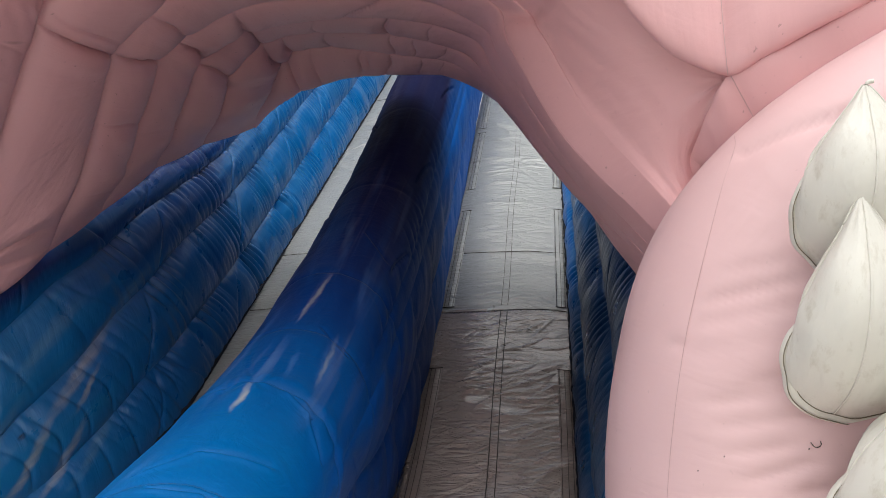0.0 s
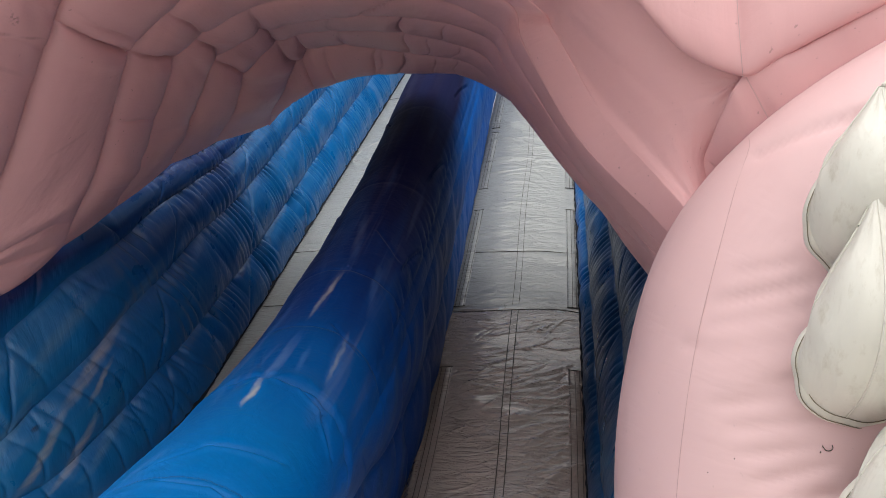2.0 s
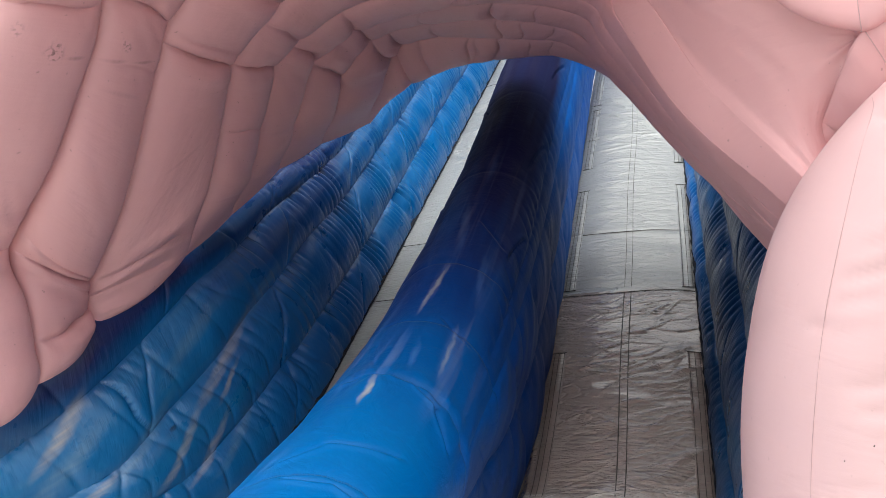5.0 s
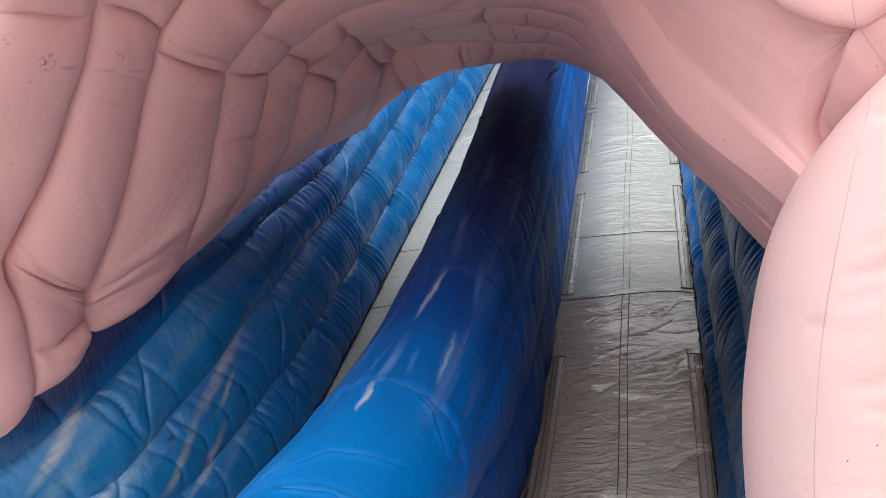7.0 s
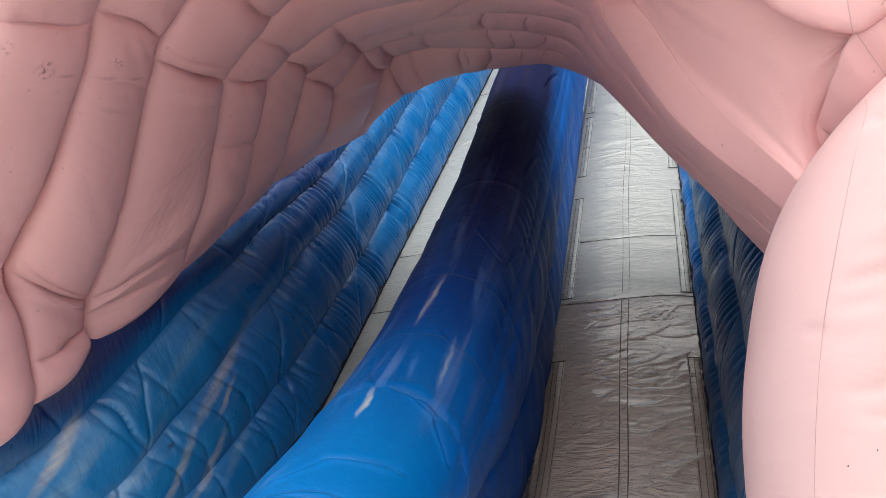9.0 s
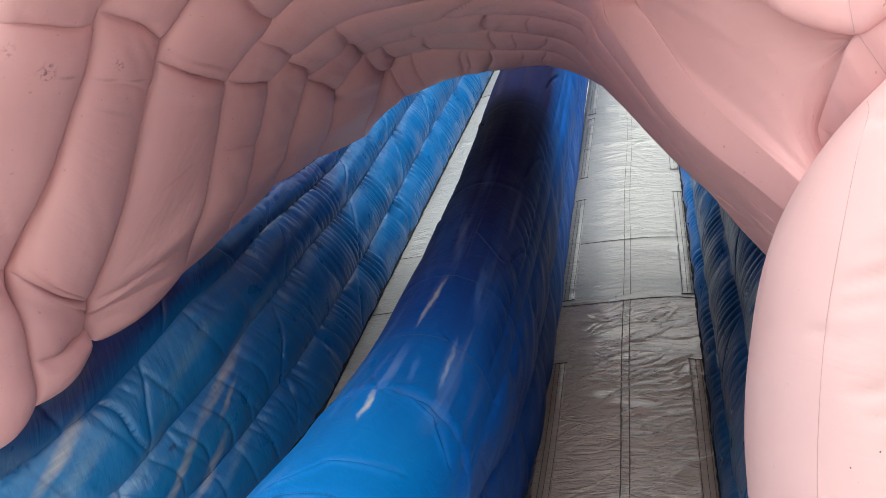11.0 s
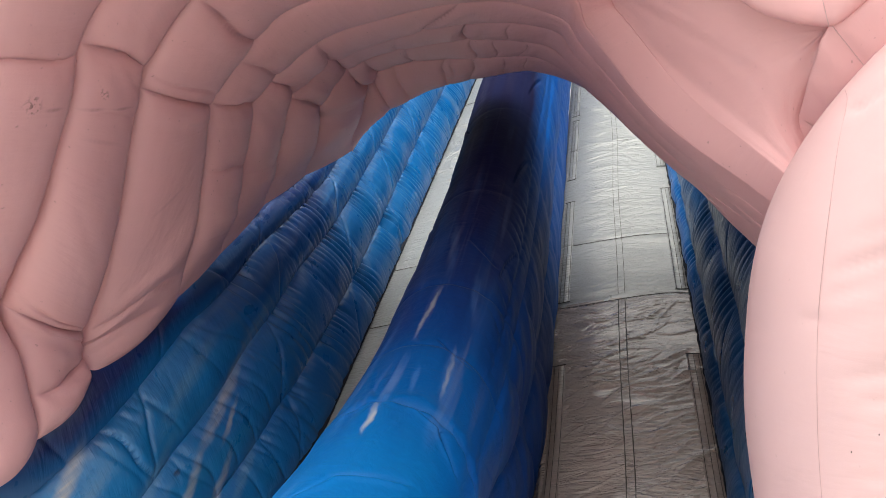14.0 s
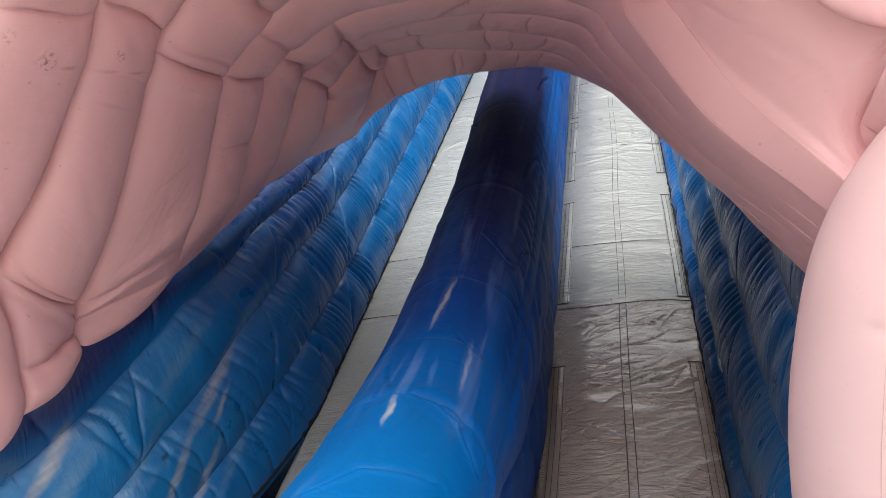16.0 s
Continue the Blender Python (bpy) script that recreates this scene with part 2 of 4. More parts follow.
def vinyl_lane(name="grey_lane_vinyl", c1=(0.265, 0.27, 0.25), c2=(0.315, 0.32, 0.30), crinkle=0.35, gloss=0.2, foot=False):
    k = Mat(name, 0.3, 1.0 if gloss < 0.1 else 0.6)
    k.b.inputs["Coat Roughness"].default_value = 0.07 if gloss < 0.1 else 0.2
    k.b.inputs["Specular IOR Level"].default_value = 0.8
    uv = k.uv()
    c = k.mix(k.noise(uv, 1.6, 4), c1, c2)
    # Fades to cream at the foot, painting the brighter daylight there.
    if foot:
        u, _ = k.split(uv)
        reach = k.math("MULTIPLY_ADD", k.noise(k.scaled(uv, 2.0, 3.0), 1.6, 4), 0.5, k.math("DIVIDE", u, 1.16))
        c = k.mix(k.ramp(k.math("SUBTRACT", reach, 4.0), (0.42, 1.0), (0.66, 0.0)), c, (0.66, 0.615, 0.555))
    dirt = k.ramp(k.noise(k.scaled(uv, 1.0, 3.0), 3.5, 6, 0.7), (0.55, 0.0), (0.75, 1.0))
    c = k.mix(k.math("MULTIPLY", dirt, 0.35), c, (0.24, 0.22, 0.2))
    k.put(k.b, "Roughness", k.math("MULTIPLY_ADD", k.noise(uv, 9.0, 4), 0.25, gloss))
    wrinkle = k.noise(k.scaled(uv, 10.0, 2.6), 1.5, 5, 0.6, 1.6)
    fold = k.noise(k.scaled(uv, 26.0, 5.0), 1.2, 3, 0.5, 1.2)
    n = k.noise(k.scaled(uv, 9.0, 2.2), 1.0, 3, 0.5, 1.4)
    ridge = k.ramp(k.math("ABSOLUTE", k.math("SUBTRACT", n, 0.5)), (0.0, 1.0), (0.06, 0.25), (0.16, 0.0))
    n2 = k.noise(k.scaled(uv, 20.0, 6.0), 1.0, 3, 0.5, 1.0)
    ridge2 = k.ramp(k.math("ABSOLUTE", k.math("SUBTRACT", n2, 0.5)), (0.0, 1.0), (0.05, 0.2), (0.12, 0.0))
    k.bump((wrinkle, 0.6 * crinkle, 0.03), (fold, 0.3 * crinkle, 0.012), (ridge, crinkle, 0.02), (ridge2, crinkle * 0.7, 0.010), (k.noise(uv, 300.0, 2), 0.06, 0.002))
    return k.color(c)


def vinyl_landing():
    k = Mat("cream_landing_vinyl", 0.55)
    uv = k.uv()
    c = k.mix(k.noise(uv, 2.0, 4), (0.62, 0.575, 0.515), (0.72, 0.68, 0.62))
    k.bump((k.noise(k.scaled(uv, 7.0, 2.0), 1.6, 5, 0.6, 1.2), 0.6, 0.04), (k.noise(uv, 300.0, 2), 0.1, 0.002))
    return k.color(c)


def vinyl_cream():
    k = Mat("cream_tooth_vinyl", 0.5)
    uv = k.uv()
    c = k.mix(k.noise(uv, 4.0, 4), (0.63, 0.60, 0.52), (0.76, 0.735, 0.665))
    stain = k.ramp(k.noise(uv, 14.0, 6, 0.7), (0.54, 0.0), (0.75, 1.0))
    c = k.mix(k.math("MULTIPLY", stain, 0.5), c, (0.42, 0.36, 0.26))
    k.bump((k.noise(uv, 8.0, 3, 0.5, 0.4), 0.45, 0.025), (k.noise(k.scaled(uv, 8.0, 20.0), 1.0, 3, 0.5, 0.8), 0.15, 0.01), (k.noise(uv, 420.0, 2), 0.1, 0.002))
    return k.color(c)


def plain(name, c, rough=0.6, c2=None, scale=30.0):
    k = Mat(name, rough)
    uv = k.node("ShaderNodeTexCoord").outputs["Object"]
    c2 = c2 or tuple(x * 0.7 for x in c)
    k.bump((k.noise(uv, scale * 6, 3), 0.2, 0.003))
    return k.color(k.mix(k.noise(uv, scale, 4), c, c2))


# Lip's paler pink: partly fading, partly overexposed daylight put into the colour.
FADED_LIT = vinyl_pink("faded_lit_pink_vinyl", (0.655, 0.425, 0.425), (0.715, 0.485, 0.48), 0.3)
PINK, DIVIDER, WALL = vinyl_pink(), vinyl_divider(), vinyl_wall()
WALL_SHADED = vinyl_wall("shaded_blue_wall_vinyl", True)
# Lower lane's brown is the tunnel's shade and reflection put into the colour.
LANE_SHADED = vinyl_lane("shaded_brown_lane", (0.305, 0.25, 0.215), (0.365, 0.305, 0.265), 0.6, 0.05, True)
# Lower edge strips are darkened likewise, to match that painted shade.
STRIP_SHADED = vinyl_lane("shaded_brown_strip", (0.2, 0.155, 0.13), (0.245, 0.193, 0.165), 0.4, 0.45)
LANE, LANDING, CREAM = vinyl_lane(), vinyl_landing(), vinyl_cream()
THREAD = plain("dark_thread", (0.07, 0.058, 0.048), 0.8)
PINK_THREAD = plain("pink_thread", (0.62, 0.41, 0.4), 0.8)
TAN_THREAD = plain("tan_thread", (0.26, 0.22, 0.15), 0.8)
NAVY_THREAD = plain("navy_thread", (0.004, 0.03, 0.12), 0.6)
NET = plain("black_netting", (0.01, 0.012, 0.02), 0.8)
# Unseen ground, set pale to bounce fill light up into the tunnel.
GROUND_FILL = plain("pale_bounce_ground", (0.46, 0.45, 0.42), 0.9, (0.38, 0.37, 0.34), 3.0)


# ---- mesh helpers ----
def sheet(name, pts, mat, parent=None, uv=None, around=False, label="", kind=""):
    """One mesh from a grid of points (rows, columns, 3); around joins the last column to the first."""
    nu, nv = pts.shape[:2]
    me = bpy.data.meshes.new(name)
    idx = np.arange(nu * nv).reshape(nu, nv)
    if around:
        idx = np.concatenate([idx, idx[:, :1]], 1)
    q = np.stack([idx[:-1, :-1], idx[1:, :-1], idx[1:, 1:], idx[:-1, 1:]], -1).reshape(-1, 4)
    me.vertices.add(nu * nv)
    me.vertices.foreach_set("co", pts.reshape(-1).astype(np.float32))
    me.loops.add(q.size)
    me.polygons.add(len(q))
    me.polygons.foreach_set("loop_start", np.arange(0, q.size, 4, dtype=np.int32))
    me.loops.foreach_set("vertex_index", q.reshape(-1).astype(np.int32))
    me.polygons.foreach_set("use_smooth", np.ones(len(q), dtype=bool))
    if uv is None:
        du = np.concatenate([[0], np.cumsum(np.linalg.norm(np.diff(pts, axis=0), axis=2).mean(1))])
        dv = np.concatenate([[0], np.cumsum(np.linalg.norm(np.diff(pts, axis=1), axis=2).mean(0))])
        uv = np.stack(np.broadcast_arrays(du[:, None], dv[None, :]), -1)
    if around:
        last = uv[:, -1:] * 2 - uv[:, -2:-1]
        uv = np.concatenate([uv, last], 1)
    fu = np.stack([uv[:-1, :-1], uv[1:, :-1], uv[1:, 1:], uv[:-1, 1:]], 2).reshape(-1, 2)
    layer = me.uv_layers.new(name="UVMap")
    layer.data.foreach_set("uv", fu.reshape(-1).astype(np.float32))
    me.materials.append(mat)
    me.update()
    me.validate()
    ob = new(name, me)
    if parent is not None:
        ob.parent = parent
    return tagged(ob, label, kind=kind)


def thing(name, label, category, group="", at=(0, 0, 0)):
    e = new(name)
    e.empty_display_size = 0.2
    return tagged(e, label, category, group)


def spline(ctrl, n):
    """Catmull-Rom through the control points, evenly spaced."""
    p = np.array(ctrl, float)
    p = np.vstack([2 * p[0] - p[1], p, 2 * p[-1] - p[-2]])
    out = []
    for i in range(len(p) - 3):
        t = np.linspace(0, 1, 40, endpoint=False)[:, None]
        a, b, c, d = p[i:i + 4]
        out.append(0.5 * (2 * b + (c - a) * t + (2 * a - 5 * b + 4 * c - d) * t**2 + (3 * b - a - 3 * c + d) * t**3))
    out = np.vstack(out + [p[-2:-1]])
    s = np.concatenate([[0], np.cumsum(np.linalg.norm(np.diff(out, axis=0), axis=1))])
    q = np.linspace(0, s[-1], n)
    return np.stack([np.interp(q, s, out[:, k]) for k in range(p.shape[1])], 1)


def smooth(e0, e1, x):
    t = np.clip((x - e0) / (e1 - e0), 0, 1)
    return t * t * (3 - 2 * t)


def normals(pts):
    du, dv = np.gradient(pts, axis=0), np.gradient(pts, axis=1)
    n = np.cross(du, dv)
    return n / (np.linalg.norm(n, axis=2, keepdims=True) + 1e-9)


def waves(x, seed, f0, count=5, spread=0.5):
    """A sum of sines of near frequencies: an uneven ripple."""
    r = np.random.RandomState(seed)
    return sum(np.sin(x * f0 * (1 + spread * r.uniform(-1, 1)) + r.uniform(0, 6.3)) for _ in range(count)) / count**0.5


def creases(x, seed, f):
    """Uneven sharp pleats: one at each valley, 0 at the crest."""
    a = np.abs(np.sin(x * f * 0.5 + 1.7 * waves(x, seed, f * 0.13, 4)))
    b = np.abs(np.sin(x * f * 0.31 + 2.1 * waves(x, seed + 1, f * 0.1, 4) + 1.3))
    return 1 - 0.65 * a ** 0.55 - 0.35 * b ** 0.55


def strokes(X, Y, seed, count, box, length, width, height, tilt):
    """Short raised folds strewn over a sheet, mostly lying across it."""
    r = np.random.RandomState(seed)
    H = np.zeros_like(X)
    x0, x1, y0, y1 = box
    for _ in range(count):
        cx, cy = r.uniform(x0, x1), r.uniform(y0, y1)
        ln, wd, ht = r.uniform(*length), r.uniform(*width), r.uniform(*height) * r.choice([1, 1, -0.6])
        a = r.normal(tilt[0], tilt[1])
        bend = r.normal(0, 1.2)
        rows = np.abs(Y[:, 0] - cy) < ln + 0.05
        dx, dy = X[rows] - cx, Y[rows] - cy
        p, o = dx * math.cos(a) + dy * math.sin(a), -dx * math.sin(a) + dy * math.cos(a)
        o = o + bend * p * p
        H[rows] += ht * np.exp(-(p / ln) ** 2) * np.exp(-np.abs(o / wd) ** 1.4)
    return H


def dent(pts, a, b, depth, width):
    """Presses a crease from a to b into a grid of points, along its normals."""
    a, b = np.array(a, float), np.array(b, float)
    ab = b - a
    t = np.clip(((pts - a) @ ab) / (ab @ ab), 0, 1)
    d = np.linalg.norm(pts - (a + t[..., None] * ab), axis=2)
    n = normals(pts)
    inward = -np.sign((n * (pts - pts.mean(1, keepdims=True))).sum(2, keepdims=True))
    return pts + n * inward * (depth * np.sin(np.pi * (0.12 + 0.76 * t)) * np.exp(-d / width))[..., None]


def cord(name, path, r, mat, parent, label="", sides=5):
    """A thin thread or cord along a path."""
    p = np.asarray(path, float)
    t = np.gradient(p, axis=0)
    t /= np.linalg.norm(t, axis=1, keepdims=True) + 1e-9
    up = np.where(np.abs(t[:, 2:3]) > 0.9, [[1.0, 0, 0]], [[0, 0, 1.0]])
    a = np.cross(t, up)
    a /= np.linalg.norm(a, axis=1, keepdims=True)
    b = np.cross(t, a)
    th = np.arange(sides) * 2 * np.pi / sides
    pts = p[:, None] + r * (a[:, None] * np.cos(th)[None, :, None] + b[:, None] * np.sin(th)[None, :, None])
    return sheet(name, pts, mat, parent, around=True, label=label)


# ---- ground ----
def build_ground():
    n = 60
    r = np.concatenate([np.linspace(0, 25, 40), np.geomspace(30, 2500, 20)])
    th = np.linspace(0, 2 * np.pi, 49)[:-1]
    pts = np.stack(np.broadcast_arrays(r[:, None] * np.cos(th), r[:, None] * np.sin(th), -0.62 + 0 * r[:, None] * th), -1)
    pts[..., 2] += 0.015 * np.sin(pts[..., 0] * 1.7) * np.sin(pts[..., 1] * 1.3) * (r[:, None] < 25)
    g = sheet("ground", pts, GROUND_FILL, around=True)
    tagged(g, "unseen ground under the inflatable, pale to bounce light upward", "ground", kind="structure")


# ---- slide lanes ----
FLOOR = -0.15


def bed(y):
    """Height of the sliding surface: a flat landing that turns up into the slope."""
    a = 0.584 * (np.asarray(y, float) - 4.346)
    w = 0.07
    return FLOOR + w * np.logaddexp(0, a / w)


BED_N = np.array([0, -0.504, 0.864])


def build_lane(x0, x1, label, seed, strips=True):
    lane = thing("slide_lane", label, "slide", "lanes of the inflatable slide")
    box = (x0, x1)

    def height(X, Y):
        """How far the sheet stands off the plain slope: crown, ripples and folds."""
        w = (X - x0) / (x1 - x0)
        low = smooth(6.2, 6.1, Y)
        H = 0.035 * (1 - (2 * w - 1) ** 2) - 0.05 * smooth(0.0, -0.06, w) - 0.05 * smooth(1.0, 1.06, w)
        H = H + 0.003 * waves(Y + 0.15 * waves(X, seed + 1, 2.0), seed, 18) * (1 - low * 0.5)
        H = H + 0.004 * low
        return H - 0.010 * sum(np.exp(-np.abs(Y - s - 0.01 * waves(X, seed + int(s * 9), 5)) / 0.012) for s in (6.15, 6.98, 8.9))

    def put(X, Y, H):
        return np.stack([X, Y + BED_N[1] * H, bed(Y) + BED_N[2] * H], -1)

    for name, ya, yb, ny, nx, mat, lab in (("upper_bed", 6.14, 13.5, 1000, 130, LANE, "wrinkled glossy grey vinyl"), ("lower_bed", 3.86, 6.16, 460, 170, LANE_SHADED if strips else LANE, "crinkled shiny grey vinyl, tunnel shade in its brown colour" if strips else "grey vinyl lane foot")):
        Y, X = np.meshgrid(np.linspace(ya, yb, ny), np.linspace(x0 - 0.06, x1 + 0.06, nx), indexing="ij")
        if mat is LANE_SHADED:
            Y = Y + (0.05 * waves(X, seed + 40, 3.5) + 0.02 * waves(X, seed + 41, 11)) * smooth(4.3, 3.86, Y)
        H = height(X, Y)
        if name == "lower_bed":
            H = H + (0.012 * waves(Y + 0.2 * waves(X, seed + 50, 2.5), seed + 51, 22) + 0.02 * np.exp(-((Y - 4.12 - 0.05 * waves(X, seed + 52, 3)) / 0.07) ** 2)) * smooth(4.7, 4.2, Y)
            H = H - 0.05 * smooth(3.95, 3.86, Y)
        if mat is LANE_SHADED:
            H = H + strokes(X, Y, seed + 30, 120, (x0 + 0.3, x1 - 0.12, 4.3, 6.1), (0.07, 0.26), (0.005, 0.010), (0.003, 0.010), (0.2, 0.12))
            H = H + strokes(X, Y, seed + 31, 22, (x1 - 0.34, x1 - 0.12, 4.4, 6.1), (0.10, 0.22), (0.010, 0.02), (0.005, 0.011), (0.75, 0.3))
        else:
            H = H + strokes(X, Y, seed + 32, 420, (x0 + 0.1, x1 - 0.1, 6.2, 11.0), (0.1, 0.35), (0.010, 0.02), (0.001, 0.004), (0.08, 0.12))
            H = H + strokes(X, Y, seed + 33, 44, (x0 + 0.1, x1 - 0.15, 8.3, 10.8), (0.2, 0.45), (0.02, 0.035), (0.006, 0.014), (-0.4, 0.25))
        sheet(name, put(X, Y, H), mat, lane, uv=np.stack([Y * 1.16, X], -1), label=lab)

    def on(x, y, h):
        x, y = np.broadcast_arrays(np.asarray(x, float), np.asarray(y, float))
        return put(x, y, height(x, y) + h)

    if strips:
        # sewn reinforcing strips in lengths along both edges, with rows of stitching
        for e, sgn in ((x0, 1), (x1, -1)):
            for a, b in ((4.25, 5.5), (6.2, 7.75), (8.2, 9.7), (9.85, 11.6), (11.8, 13.4)):
                ys = np.linspace(a, b, 120)
                lift = 0.004 + 0.0015 * waves(ys, seed + 7 + int(a), 26)
                cols = [on(e + sgn * (0.012 + k), ys, hh * lift / 0.007) for k, hh in ((0.0, -0.004), (0.003, 0.006), (0.05, 0.008), (0.095, 0.006), (0.098, -0.004))]
                strip = sheet("edge_strip", np.stack(cols, 1), STRIP_SHADED if a < 6 else LANE, lane, uv=np.stack([np.stack([ys * 1.16 + 5, 0 * ys + k * 0.025], -1) for k in range(5)], 1))
                for k in (0.018, 0.05, 0.088):
                    cord("stitching", on(e + sgn * (0.012 + k) + 0.002 * waves(ys, seed + 8, 5), ys, 0.0095 * lift / 0.007 + 0.002), 0.0020, THREAD, strip, "dark stitching")
                for yy in (a, b):
                    xs = np.linspace(e + sgn * 0.01, e + sgn * 0.112, 10)
                    cord("stitching", on(xs, yy, 0.008), 0.0032, THREAD, strip, "dark stitching")
    # double seam down the middle and the cross seams of the panels
    mid = (x0 + x1) / 2
    for dx in (-0.026, 0.026):
        for a, b, r in ((4.3, 6.12, 0.0032), (6.2, 13.4, 0.0020)):
            ys = np.linspace(a, b, 260)
            cord("centre_seam", on(mid + dx + 0.006 * waves(ys, seed + 9, 2.0), ys, 0.007), r, THREAD, lane, "dark stitched centre seam")
    for s in (6.15, 6.98, 8.9, 11.0):
        xs = np.linspace(x0 + 0.02, x1 - 0.02, 80)
        cord("cross_seam", on(xs, s + 0.01 * waves(xs, seed + int(s * 9), 5), 0.006), 0.003, THREAD, lane, "dark cross seam")
    return lane


def build_landing():
    land = thing("landing_mat", "wrinkled cream vinyl landing cushion at the slide's foot", "landing mat")
    x, y = np.linspace(-4.6, 0.9, 420), np.linspace(-1.2, 4.36, 420)
    Y, X = np.meshgrid(y, x, indexing="ij")
    Y = Y + 0.035 * waves(X, 17, 3.0) * smooth(3.6, 4.36, Y)
    roll = 0.02 * np.exp(-((Y - 4.02) / 0.10) ** 2) - 0.03 * np.exp(-((Y - 3.8) / 0.2) ** 2) + 0.03 * np.exp(-((Y - 3.4) / 0.25) ** 2)
    Z = bed(Y) + 0.022 - 0.10 * smooth(3.88, 4.05, Y) + roll + 0.013 * waves(Y + 0.25 * waves(X, 3, 1.3), 11, 15) + 0.007 * waves(Y * 0.9 - X * 0.35, 12, 30)
    Z = Z + strokes(X, Y, 19, 320, (-4, 0.3, 1.5, 4.2), (0.08, 0.3), (0.012, 0.03), (0.006, 0.016), (0.05, 0.3))
    def top(xx, yy):
        return bed(yy) + 0.026 + 0.02 * np.exp(-((yy - 4.02) / 0.10) ** 2) - 0.03 * np.exp(-((yy - 3.8) / 0.2) ** 2) + 0.03 * np.exp(-((yy - 3.4) / 0.25) ** 2) + 0.013 * waves(yy + 0.25 * waves(xx, 3, 1.3), 11, 15)
    Z[-1] -= 0.05
    Z[0], Z[:, 0] = -0.6, -0.6
    Z[:, -1] = -0.6
    sheet("mat_top", np.stack([X, Y, Z], -1), LANDING, land, uv=np.stack([Y, X], -1))
    for dx in (0.02, 0.055, 0.10, 0.135):
        ys = np.linspace(1.5, 4.05, 160)
        xs = 0.2 - dx + 0.006 * waves(ys, 27, 4.0)
        cord("hem_stitching", np.stack([xs, ys, top(xs, ys) + 0.004], -1), 0.0013, THREAD, land, "dark hem stitching")
    skirt = []
    for z in (-0.18, -0.4, -0.61):
        xs = np.linspace(-4.6, 0.9, 40)
        skirt.append(np.stack([xs, -1.2 - 0.08 * np.sin((z + 0.61) / 0.43 * np.pi) + 0 * xs, z + 0 * xs], -1))
    sheet("mat_front", np.stack(skirt), LANDING, land)


# ---- divider between the lanes ----
DIV_X = -1.12
DIV_R = 0.36


def div_axis(y):
    return np.interp(y, [0.9, 1.9, 2.25, 3.0, 3.73, 4.4, 4.86, 5.4, 6.4, 7.1, 9, 13.5], [-0.02, 0.13, 0.24, 0.43, 0.70, 1.04, 1.27, 1.56, 2.2, 2.7, 3.9, 6.6])


def div_x(y):
    return np.interp(y, [0.9, 2.0, 4.2, 14], [-1.23, -1.19, DIV_X, DIV_X])


